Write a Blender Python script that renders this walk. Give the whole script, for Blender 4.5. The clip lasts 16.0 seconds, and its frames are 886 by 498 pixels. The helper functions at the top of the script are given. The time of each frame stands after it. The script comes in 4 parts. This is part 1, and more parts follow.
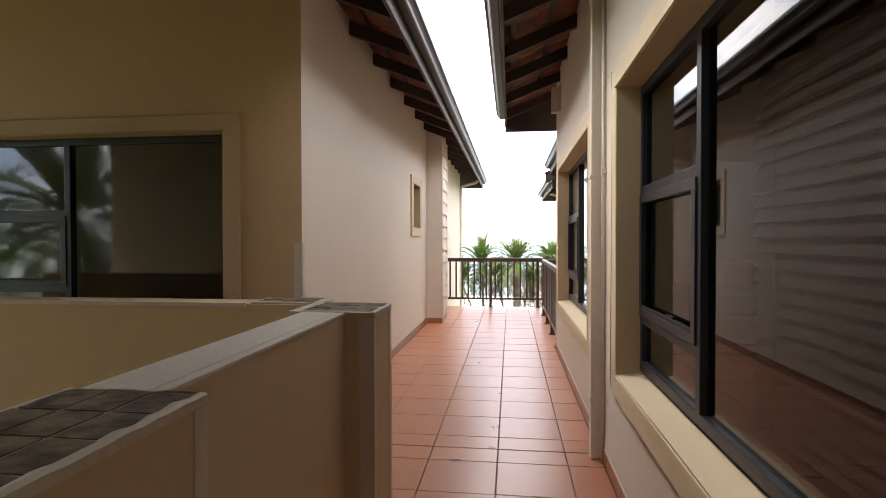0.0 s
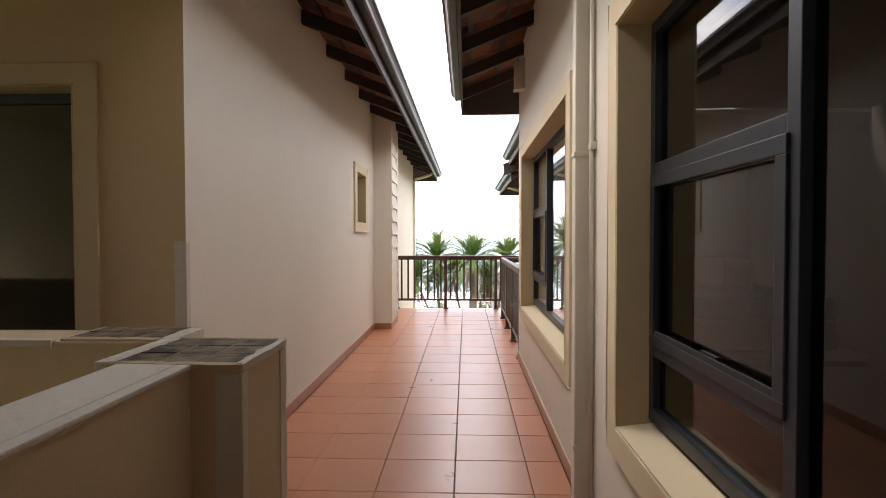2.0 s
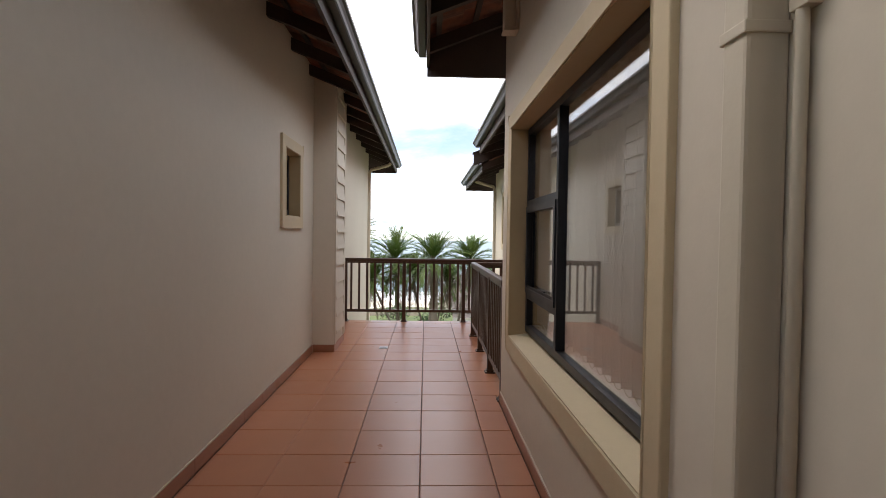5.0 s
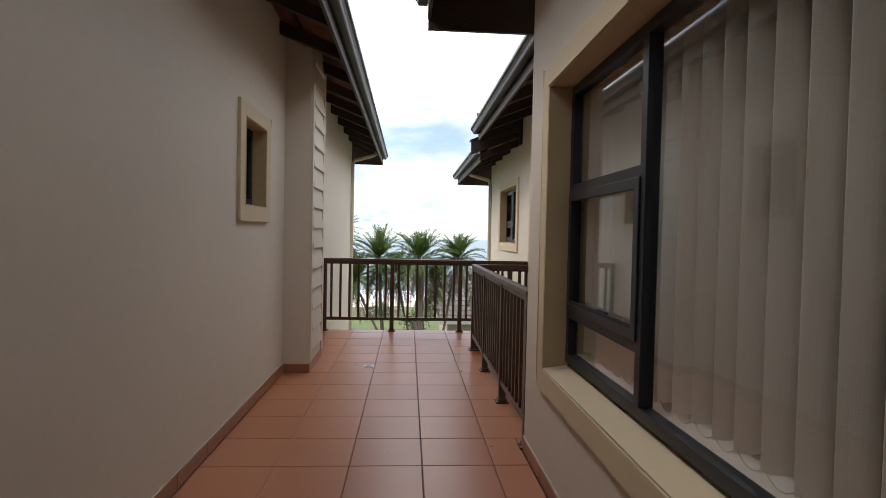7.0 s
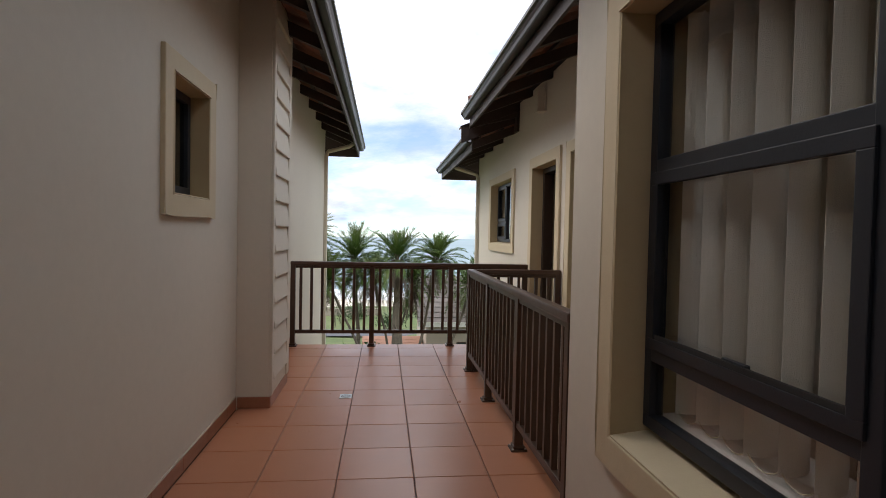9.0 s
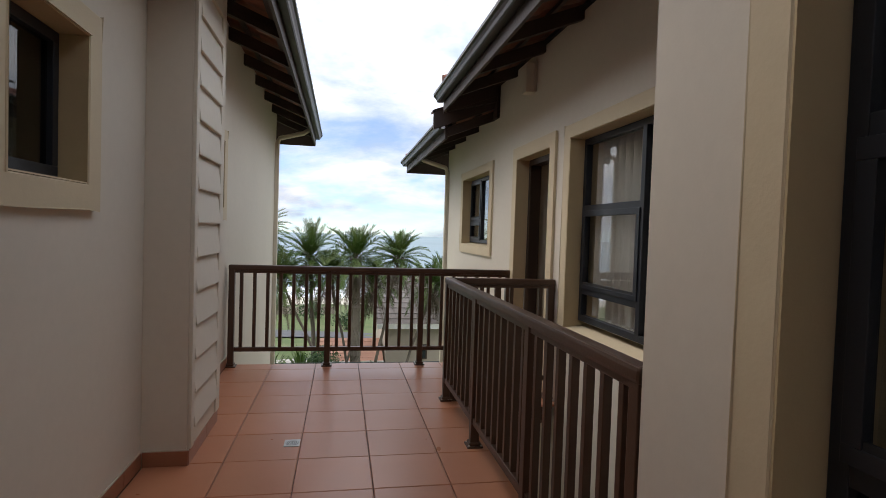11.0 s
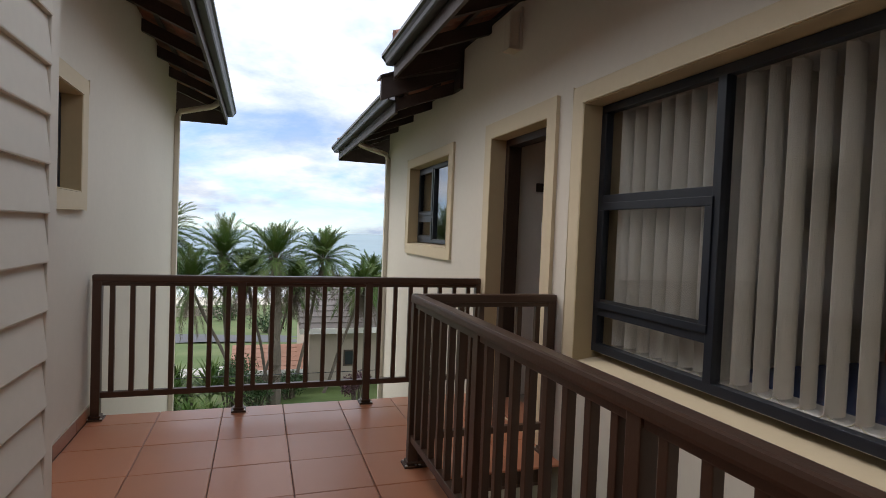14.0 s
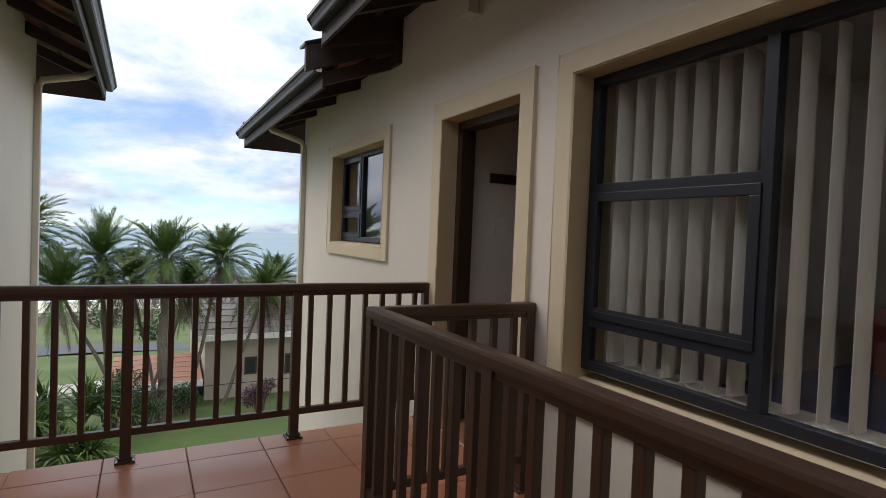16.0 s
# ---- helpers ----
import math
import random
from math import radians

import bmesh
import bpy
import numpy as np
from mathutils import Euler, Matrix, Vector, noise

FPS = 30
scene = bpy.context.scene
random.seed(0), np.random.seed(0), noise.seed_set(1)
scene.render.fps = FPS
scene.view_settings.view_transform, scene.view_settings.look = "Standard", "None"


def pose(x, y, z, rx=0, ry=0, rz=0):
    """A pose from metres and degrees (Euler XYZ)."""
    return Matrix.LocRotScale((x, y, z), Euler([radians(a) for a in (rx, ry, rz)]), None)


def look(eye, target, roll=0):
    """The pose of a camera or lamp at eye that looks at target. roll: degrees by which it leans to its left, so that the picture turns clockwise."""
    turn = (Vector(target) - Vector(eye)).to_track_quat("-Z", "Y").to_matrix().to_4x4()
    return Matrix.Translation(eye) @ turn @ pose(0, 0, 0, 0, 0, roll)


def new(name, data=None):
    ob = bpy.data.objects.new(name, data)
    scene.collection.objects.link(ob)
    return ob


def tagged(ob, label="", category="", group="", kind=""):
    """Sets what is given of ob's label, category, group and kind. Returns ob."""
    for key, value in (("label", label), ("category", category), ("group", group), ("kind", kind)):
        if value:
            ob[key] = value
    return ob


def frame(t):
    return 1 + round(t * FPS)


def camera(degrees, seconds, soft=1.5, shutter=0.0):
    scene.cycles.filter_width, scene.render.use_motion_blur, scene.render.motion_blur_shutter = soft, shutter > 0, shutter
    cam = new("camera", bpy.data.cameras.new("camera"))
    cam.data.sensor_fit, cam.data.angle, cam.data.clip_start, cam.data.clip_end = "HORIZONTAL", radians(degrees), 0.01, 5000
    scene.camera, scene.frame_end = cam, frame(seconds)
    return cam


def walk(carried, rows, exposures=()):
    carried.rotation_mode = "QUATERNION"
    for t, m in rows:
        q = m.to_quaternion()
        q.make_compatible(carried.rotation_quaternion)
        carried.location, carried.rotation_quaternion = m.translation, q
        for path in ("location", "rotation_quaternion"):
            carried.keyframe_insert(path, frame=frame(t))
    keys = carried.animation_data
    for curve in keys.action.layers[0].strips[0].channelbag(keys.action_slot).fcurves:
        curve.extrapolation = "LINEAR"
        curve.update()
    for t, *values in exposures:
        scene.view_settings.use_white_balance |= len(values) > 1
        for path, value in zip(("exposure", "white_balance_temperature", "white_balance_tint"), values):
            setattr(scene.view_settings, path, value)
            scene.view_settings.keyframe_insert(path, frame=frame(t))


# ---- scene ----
cam = camera(78.4, 16.0, soft=0.85)
PATH = [
    (0, (-0.024, 0.085, 1.313), (-0.27, 2.07, 1.281), -0.1),
    (0.5, (-0.052, 0.21, 1.331), (-0.248, 2.2, 1.291), 0.2),
    (1, (-0.05, 0.421, 1.323), (-0.213, 2.414, 1.284), 0.4),
    (1.5, (-0.044, 0.7, 1.323), (-0.166, 2.696, 1.279), 0.1),
    (2, (-0.038, 0.933, 1.324), (-0.122, 2.931, 1.276), -0.1),
    (2.5, (-0.025, 1.19, 1.327), (-0.073, 3.189, 1.277), 0.1),
    (3, (-0.032, 1.419, 1.308), (-0.051, 3.419, 1.263), 0.2),
    (3.5, (-0.073, 1.672, 1.33), (-0.061, 3.671, 1.282), 0.5),
    (4, (-0.083, 1.96, 1.33), (-0.051, 3.96, 1.282), 0.6),
    (6.5, (-0.127, 3.255, 1.322), (-0.015, 5.251, 1.267), 1.1),
    (7, (-0.202, 3.529, 1.313), (-0.074, 5.525, 1.258), 1.2),
    (7.5, (-0.241, 3.771, 1.328), (-0.096, 5.765, 1.268), 1.5),
    (8, (-0.262, 4.028, 1.313), (-0.099, 6.021, 1.256), 1.3),
    (10.5, (-0.295, 5.194, 1.333), (0.035, 7.166, 1.271), 1.8),
    (11, (-0.299, 5.428, 1.339), (0.071, 7.393, 1.276), 1.9),
    (11.5, (-0.29, 5.627, 1.332), (0.125, 7.582, 1.269), 1.8),
    (12, (-0.271, 5.874, 1.334), (0.187, 7.82, 1.272), 2.0),
    (12.5, (-0.27, 6.068, 1.326), (0.226, 8.004, 1.264), 2.1),
    (13, (-0.291, 6.291, 1.333), (0.252, 8.215, 1.27), 2.1),
    (13.5, (-0.31, 6.482, 1.327), (0.286, 8.391, 1.264), 2.2),
    (14, (-0.303, 6.703, 1.333), (0.34, 8.596, 1.271), 2.3),
    (14.5, (-0.317, 6.876, 1.321), (0.382, 8.749, 1.261), 2.4),
    (15, (-0.346, 7.051, 1.303), (0.438, 8.89, 1.253), 2.6),
    (15.5, (-0.369, 7.211, 1.292), (0.523, 9.001, 1.248), 2.8),
    (16, (-0.344, 7.413, 1.311), (0.623, 9.163, 1.256), 2.3),
]
EXPOSURES = [(0.0, 1.70, 7380, 17), (3.0, 1.20, 7340, 16.7), (4.0, 0.78, 7300, 16.3), (7.5, 0.21, 7040, 14.2), (10.5, -0.06, 6880, 13.6), (12.0, -0.12, 6810, 13.4), (13.5, -0.10, 6740, 13.2), (16.0, -0.18, 6660, 13.4)]
walk(cam, [(t, look(eye, target, roll)) for t, eye, target, roll in PATH], EXPOSURES)

# ---------------------------------------------------------------- world and sun
world = bpy.data.worlds.new("sky")
scene.world = world
world.use_nodes = True
wn = world.node_tree
wn.nodes.clear()


def wnode(kind, **vals):
    n = wn.nodes.new(kind)
    for k, v in vals.items():
        n.inputs[k].default_value = v
    return n


SUN_EL, SUN_AZ = radians(48), radians(-50)
sky = wn.nodes.new("ShaderNodeTexSky")
sky.sky_type = "NISHITA"
sky.sun_disc = False
sky.sun_elevation = SUN_EL
sky.sun_rotation = SUN_AZ
sky.altitude = 20
sky.dust_density = 0.0
sky.air_density = 0.75
sky.ozone_density = 3.0
coord = wn.nodes.new("ShaderNodeTexCoord")
# stretch the cloud field towards the horizon, as a flat layer looks
sep = wn.nodes.new("ShaderNodeSeparateXYZ")
wn.links.new(coord.outputs["Generated"], sep.inputs[0])
up = wn.nodes.new("ShaderNodeMath"); up.operation = "ADD"; up.inputs[1].default_value = 0.30
wn.links.new(sep.outputs["Z"], up.inputs[0])
top = wn.nodes.new("ShaderNodeMath"); top.operation = "MAXIMUM"; top.inputs[1].default_value = 0.05
wn.links.new(up.outputs[0], top.inputs[0])
div = wn.nodes.new("ShaderNodeVectorMath"); div.operation = "DIVIDE"
comb = wn.nodes.new("ShaderNodeCombineXYZ")
for i in range(3):
    wn.links.new(top.outputs[0], comb.inputs[i])
wn.links.new(coord.outputs["Generated"], div.inputs[0])
wn.links.new(comb.outputs[0], div.inputs[1])
clouds = wnode("ShaderNodeTexNoise", Scale=1.3, Detail=8.0, Roughness=0.58, Distortion=0.3)
wn.links.new(div.outputs[0], clouds.inputs["Vector"])
ramp = wn.nodes.new("ShaderNodeValToRGB")
ramp.color_ramp.elements[0].position, ramp.color_ramp.elements[1].position = 0.25, 0.44
# the cloud thins out towards the horizon, where pale blue shows
thin = wn.nodes.new("ShaderNodeMath"); thin.operation = "MULTIPLY_ADD"
thin.inputs[1].default_value, thin.inputs[2].default_value = 0.62, -0.16
wn.links.new(sep.outputs["Z"], thin.inputs[0])
cap = wn.nodes.new("ShaderNodeMath"); cap.operation = "MINIMUM"; cap.inputs[1].default_value = 0.09
wn.links.new(thin.outputs[0], cap.inputs[0])
cover = wn.nodes.new("ShaderNodeMath"); cover.operation = "ADD"
wn.links.new(clouds.outputs["Fac"], cover.inputs[0])
wn.links.new(cap.outputs[0], cover.inputs[1])
wn.links.new(cover.outputs[0], ramp.inputs[0])
shade = wnode("ShaderNodeTexNoise", Scale=1.9, Detail=8.0, Roughness=0.56)
wn.links.new(div.outputs[0], shade.inputs["Vector"])
tone = wn.nodes.new("ShaderNodeValToRGB")
tone.color_ramp.elements[0].position, tone.color_ramp.elements[1].position = 0.38, 0.56
tone.color_ramp.elements[0].color = (5.6, 7.1, 9.3, 1)
tone.color_ramp.elements[1].color = (11.6, 12.2, 13.0, 1)
wn.links.new(shade.outputs["Fac"], tone.inputs[0])
mixc = wn.nodes.new("ShaderNodeMix"); mixc.data_type = "RGBA"
wn.links.new(ramp.outputs["Color"], mixc.inputs["Factor"])
cool = wn.nodes.new("ShaderNodeVectorMath"); cool.operation = "MULTIPLY"
cool.inputs[1].default_value = (0.86, 1.02, 1.21)
wn.links.new(sky.outputs[0], cool.inputs[0])
wn.links.new(cool.outputs[0], mixc.inputs["A"])
# an overcast sky is about three times as bright overhead as at the horizon
grad = wn.nodes.new("ShaderNodeMath"); grad.operation = "MULTIPLY_ADD"; grad.use_clamp = False
grad.inputs[1].default_value, grad.inputs[2].default_value = 0.85, 0.60
wn.links.new(sep.outputs["Z"], grad.inputs[0])
low = wn.nodes.new("ShaderNodeMath"); low.operation = "MAXIMUM"; low.inputs[1].default_value = 0.3
wn.links.new(grad.outputs[0], low.inputs[0])
glow = wn.nodes.new("ShaderNodeVectorMath"); glow.operation = "SCALE"
wn.links.new(tone.outputs[0], glow.inputs[0])
wn.links.new(low.outputs[0], glow.inputs["Scale"])
wn.links.new(glow.outputs[0], mixc.inputs["B"])
bg = wnode("ShaderNodeBackground", Strength=0.15)
wn.links.new(mixc.outputs["Result"], bg.inputs[0])
out = wn.nodes.new("ShaderNodeOutputWorld")
wn.links.new(bg.outputs[0], out.inputs[0])

sun = new("sun", bpy.data.lights.new("sun", "SUN"))
sun.data.energy, sun.data.angle, sun.data.color = 1.6, radians(30), (1.0, 0.975, 0.94)
sun.matrix_world = look((0, 0, 40), (40 * math.sin(SUN_AZ) * -1 / math.tan(SUN_EL), -40 * math.cos(SUN_AZ) / math.tan(SUN_EL), 0))


# ---------------------------------------------------------------- materials
def material(name, base, rough=0.6, metal=0.0, vary=0.12, grain=40.0, stain=1.3, bump=0.15, bump_scale=60.0, spec=0.5, per_object=0.0, second=None, wave=0.0, sheen=0.0, gloss_vary=0.25):
    """A node material with colour variation at two scales, fine relief and uneven gloss, in metres of the object's space."""
    m = bpy.data.materials.new(name)
    m.use_nodes = True
    nt = m.node_tree
    b = nt.nodes["Principled BSDF"]
    geo = nt.nodes.new("ShaderNodeNewGeometry")
    vec = geo.outputs["Position"]

    def noise_tex(scale, detail=4.0):
        n = nt.nodes.new("ShaderNodeTexNoise")
        n.inputs["Scale"].default_value, n.inputs["Detail"].default_value = scale, detail
        nt.links.new(vec, n.inputs["Vector"])
        return n.outputs["Fac"]

    def math_node(op, a, c):
        n = nt.nodes.new("ShaderNodeMath")
        n.operation = op
        for i, v in enumerate((a, c)):
            if isinstance(v, (int, float)):
                n.inputs[i].default_value = v
            else:
                nt.links.new(v, n.inputs[i])
        return n.outputs[0]

    fine, broad = noise_tex(grain), noise_tex(stain, 6.0)
    value = math_node("ADD", math_node("MULTIPLY", math_node("SUBTRACT", fine, 0.5), vary), math_node("MULTIPLY", math_node("SUBTRACT", broad, 0.5), vary * 1.6))
    if per_object:
        info = nt.nodes.new("ShaderNodeObjectInfo")
        value = math_node("ADD", value, math_node("MULTIPLY", math_node("SUBTRACT", info.outputs["Random"], 0.5), per_object))
    value = math_node("ADD", value, 1.0)
    hsv = nt.nodes.new("ShaderNodeHueSaturation")
    hsv.inputs["Color"].default_value = (*base, 1)
    nt.links.new(value, hsv.inputs["Value"])
    colour = hsv.outputs[0]
    if second:
        mix = nt.nodes.new("ShaderNodeMix")
        mix.data_type = "RGBA"
        cr = nt.nodes.new("ShaderNodeValToRGB")
        cr.color_ramp.elements[0].position, cr.color_ramp.elements[1].position = 0.42, 0.62
        nt.links.new(noise_tex(stain * 2.3, 5.0), cr.inputs[0])
        nt.links.new(cr.outputs[0], mix.inputs["Factor"])
        nt.links.new(colour, mix.inputs["A"])
        mix.inputs["B"].default_value = (*second, 1)
        colour = mix.outputs["Result"]
    nt.links.new(colour, b.inputs["Base Color"])
    b.inputs["Metallic"].default_value = metal
    b.inputs["Specular IOR Level"].default_value = spec
    r = math_node("ADD", rough, math_node("MULTIPLY", math_node("SUBTRACT", noise_tex(stain * 4.0), 0.5), gloss_vary * rough))
    nt.links.new(r, b.inputs["Roughness"])
    if sheen:
        b.inputs["Sheen Weight"].default_value = sheen
    if bump:
        bn = nt.nodes.new("ShaderNodeBump")
        bn.inputs["Strength"].default_value, bn.inputs["Distance"].default_value = bump, 0.01
        nt.links.new(noise_tex(bump_scale, 5.0), bn.inputs["Height"])
        if wave:
            broad_bump = nt.nodes.new("ShaderNodeBump")
            broad_bump.inputs["Strength"].default_value, broad_bump.inputs["Distance"].default_value = 1.0, wave
            nt.links.new(noise_tex(3.5, 2.0), broad_bump.inputs["Height"])
            nt.links.new(broad_bump.outputs[0], bn.inputs["Normal"])
        nt.links.new(bn.outputs[0], b.inputs["Normal"])
    return m


WALL = material("wall_paint", (0.650, 0.584, 0.489), 0.75, vary=0.07, grain=22, stain=1.0, bump=0.035, bump_scale=90, wave=0.004)
TRIM = material("trim_paint", (0.605, 0.495, 0.330), 0.7, vary=0.07, grain=25, stain=1.5, bump=0.07, bump_scale=90, wave=0.006)
PARAPET = material("parapet_paint", (0.50, 0.375, 0.222), 0.75, vary=0.07, grain=22, stain=1.2, bump=0.08, bump_scale=90, wave=0.006)
BEAD = material("corner_plaster", (0.54, 0.465, 0.37), 0.8, vary=0.10, grain=30, stain=4, bump=0.3, bump_scale=40)
REVEAL = material("ochre_reveal_paint", (0.49, 0.375, 0.215), 0.72, vary=0.08, grain=24, stain=1.4, bump=0.05, bump_scale=90, wave=0.005)
# front wall's trim and plaster: shade and warm bounce put into the ochre
SHADETRIM = material("shaded_trim_paint", (0.44, 0.315, 0.165), 0.7, vary=0.08, grain=22, stain=1.4, bump=0.07, bump_scale=90, wave=0.006)
SHADEPAINT = material("shaded_wall_paint", (0.515, 0.350, 0.182), 0.75, vary=0.07, grain=22, stain=0.9, bump=0.07, bump_scale=90, wave=0.006)
PIPE = material("pipe_paint", (0.64, 0.57, 0.46), 0.5, vary=0.06, grain=20, stain=3, bump=0.05)
TERRA = material("terracotta_tile", (0.485, 0.190, 0.098), 0.30, vary=0.075, grain=7, stain=1.25, bump=0.045, bump_scale=5.0, per_object=0.10, gloss_vary=0.4)
SKIRT = material("skirting_tile", (0.33, 0.135, 0.075), 0.4, vary=0.15, grain=20, stain=3, bump=0.1, bump_scale=20, per_object=0.1)
GROUT = material("grout", (0.17, 0.105, 0.08), 0.9, vary=0.2, grain=80, stain=4)
SLATE = material("slate_cap", (0.070, 0.046, 0.030), 0.62, vary=0.6, grain=14, stain=7, bump=0.6, bump_scale=25, per_object=0.9, second=(0.20, 0.145, 0.09), spec=0.3)
SLATEGROUT = material("slate_grout", (0.33, 0.275, 0.215), 0.9, vary=0.2)
RAIL = material("rail_paint", (0.066, 0.031, 0.018), 0.38, vary=0.18, grain=60, stain=3, bump=0.06, bump_scale=90)
TIMBER = material("stained_timber", (0.042, 0.026, 0.020), 0.6, vary=0.4, grain=50, stain=4, bump=0.25, bump_scale=45, per_object=0.25)
GUTTER = material("gutter_paint", (0.030, 0.021, 0.019), 0.38, vary=0.2, grain=30, stain=2, bump=0.03, spec=0.35)
ROOF = material("roof_tile", (0.235, 0.09, 0.055), 0.75, vary=0.35, grain=12, stain=2.5, bump=0.3, bump_scale=30, second=(0.13, 0.062, 0.045))
ALU = material("charcoal_aluminium", (0.011, 0.014, 0.021), 0.42, metal=0.0, vary=0.1, grain=70, stain=3, bump=0.04, bump_scale=120)
RUBBER = material("seal", (0.012, 0.012, 0.013), 0.7)
FABRIC = material("blind_fabric", (0.72, 0.675, 0.60), 0.9, vary=0.08, grain=120, stain=3, bump=0.25, bump_scale=260, sheen=0.2)
HBLIND = material("slatted_blind", (0.14, 0.11, 0.093), 0.5, vary=0.12, grain=60, stain=2)
CHAIN = material("bead_chain", (0.52, 0.47, 0.29), 0.4, vary=0.05)
INTERIOR = material("room_paint", (0.79, 0.74, 0.66), 0.85, vary=0.08, stain=0.8)
ROOMFLOOR = material("room_floor", (0.22, 0.17, 0.13), 0.5, vary=0.2)
WHITE = material("white_plastic", (0.82, 0.80, 0.76), 0.4, vary=0.05, bump=0.0)
SOCK = material("lamp_cover", (0.60, 0.53, 0.44), 0.5, vary=0.05, bump=0.0)
DOORWOOD = material("door_wood", (0.045, 0.026, 0.017), 0.45, vary=0.3, grain=50, stain=3, bump=0.15)
STEEL = material("drain_steel", (0.55, 0.54, 0.52), 0.3, metal=1.0, vary=0.1, grain=80)
DARK = material("dark_gap", (0.012, 0.011, 0.011), 0.8)
REDCLOTH = material("red_cloth", (0.38, 0.05, 0.04), 0.9, vary=0.2)
BLUECLOTH = material("blue_cloth", (0.07, 0.10, 0.21), 0.9, vary=0.2)
GRASS = material("lawn", (0.070, 0.108, 0.020), 0.9, vary=0.5, grain=3.0, stain=0.15, bump=0.6, bump_scale=18, second=(0.10, 0.125, 0.034))
ASPHALT = material("asphalt", (0.075, 0.075, 0.08), 0.85, vary=0.25, grain=8, stain=0.4, bump=0.3)
SAND = material("beach_sand", (0.62, 0.56, 0.45), 0.9, vary=0.15, grain=1.2, stain=0.08)
FOAM = material("sea_foam", (0.82, 0.84, 0.85), 0.6, vary=0.15, grain=0.8, stain=0.12)
PAVING = material("paving", (0.40, 0.37, 0.33), 0.85, vary=0.2, grain=6, stain=0.7)
HOUSEWALL = material("house_plaster", (0.40, 0.34, 0.27), 0.85, vary=0.12, grain=4, stain=0.5)
HOUSEROOF = material("orange_roof_tile", (0.37, 0.19, 0.125), 0.8, vary=0.15, grain=5, stain=1)
GREYROOF = material("weathered_roof_tile", (0.22, 0.19, 0.17), 0.85, vary=0.35, grain=5, stain=1)
HOUSEGLASS = material("far_window", (0.025, 0.03, 0.035), 0.15, vary=0.1, bump=0)
BARK = material("palm_bark", (0.14, 0.115, 0.088), 0.95, vary=0.5, grain=14, stain=2, bump=0.8, bump_scale=16)
FROND = material("palm_leaf", (0.066, 0.122, 0.026), 0.55, vary=0.5, grain=5, stain=0.8, bump=0, per_object=0.25, spec=0.2, second=(0.10, 0.135, 0.034))
DEADFROND = material("dry_palm_leaf", (0.115, 0.09, 0.062), 0.9, vary=0.4, grain=6, stain=1, bump=0)
LEAF = material("shrub_leaf", (0.032, 0.072, 0.018), 0.55, vary=0.6, grain=7, stain=1.2, bump=0)
REDLEAF = material("purple_leaf", (0.085, 0.035, 0.045), 0.6, vary=0.5, grain=7, stain=1.2, bump=0)
METALGREY = material("cable", (0.03, 0.03, 0.03), 0.6)


def sea_material():
    m = material("sea_water", (0.165, 0.245, 0.275), 0.45, vary=0.25, grain=0.05, stain=0.006, bump=0.5, bump_scale=0.35)
    return m


SEA = sea_material()


def glass_material(name, tint, gloss=0.05, grazing=0.94):
    """A thin pane: clear, with the mirror-like gloss that grows at grazing angles."""
    m = bpy.data.materials.new(name)
    m.use_nodes = True
    nt = m.node_tree
    nt.nodes.clear()
    o = nt.nodes.new("ShaderNodeOutputMaterial")
    tr = nt.nodes.new("ShaderNodeBsdfTransparent")
    tr.inputs[0].default_value = (*tint, 1)
    gl = nt.nodes.new("ShaderNodeBsdfGlossy")
    gl.inputs["Roughness"].default_value = 0.004
    gl.inputs[0].default_value = (0.95, 0.97, 1.0, 1)
    lw = nt.nodes.new("ShaderNodeLayerWeight")
    lw.inputs[0].default_value = 0.5
    pw = nt.nodes.new("ShaderNodeMath")
    pw.operation, pw.inputs[1].default_value = "POWER", 4.2
    nt.links.new(lw.outputs["Facing"], pw.inputs[0])
    fr = nt.nodes.new("ShaderNodeMath")
    fr.operation, fr.inputs[1].default_value, fr.inputs[2].default_value = "MULTIPLY_ADD", grazing, gloss
    nt.links.new(pw.outputs[0], fr.inputs[0])
    mx = nt.nodes.new("ShaderNodeMixShader")
    nt.links.new(fr.outputs[0], mx.inputs[0])
    nt.links.new(tr.outputs[0], mx.inputs[1])
    nt.links.new(gl.outputs[0], mx.inputs[2])
    nt.links.new(mx.outputs[0], o.inputs[0])
    return m


GLASS = glass_material("window_glass", (0.955, 0.96, 0.96), 0.04)
TINTED = glass_material("tinted_glass", (0.42, 0.41, 0.40), 0.045, 0.76)


# ---------------------------------------------------------------- mesh helpers
def link_bm(name, bm, mat):
    me = bpy.data.meshes.new(name)
    bmesh.ops.recalc_face_normals(bm, faces=bm.faces[:])
    bm.to_mesh(me)
    bm.free()
    me.materials.append(mat)
    return new(name, me)


def part(name, bm, mat, parent=None, label="", smooth=False):
    ob = link_bm(name, bm, mat)
    if smooth:
        for p in ob.data.polygons:
            p.use_smooth = True
    if parent:
        ob.parent = parent
    if label:
        tagged(ob, label)
    return ob


def thing(name, label, category, at=(0, 0, 0), group="", kind=""):
    """An Empty at a thing's base, that parents its parts; parts are built in world metres."""
    ob = new(name)
    ob.empty_display_size = 0.1
    ob.location = at
    return tagged(ob, label, category, group, kind)


def under(ob, parent):
    """Parent ob keeping it where it stands."""
    ob.parent = parent
    m = Matrix.Translation(parent.location)
    if parent.parent:
        m = Matrix.Translation(parent.parent.location) @ m
    ob.matrix_parent_inverse = m.inverted()
    return ob


def put(name, bm, mat, parent, label="", smooth=False):
    return under(part(name, bm, mat, None, label, smooth), parent)


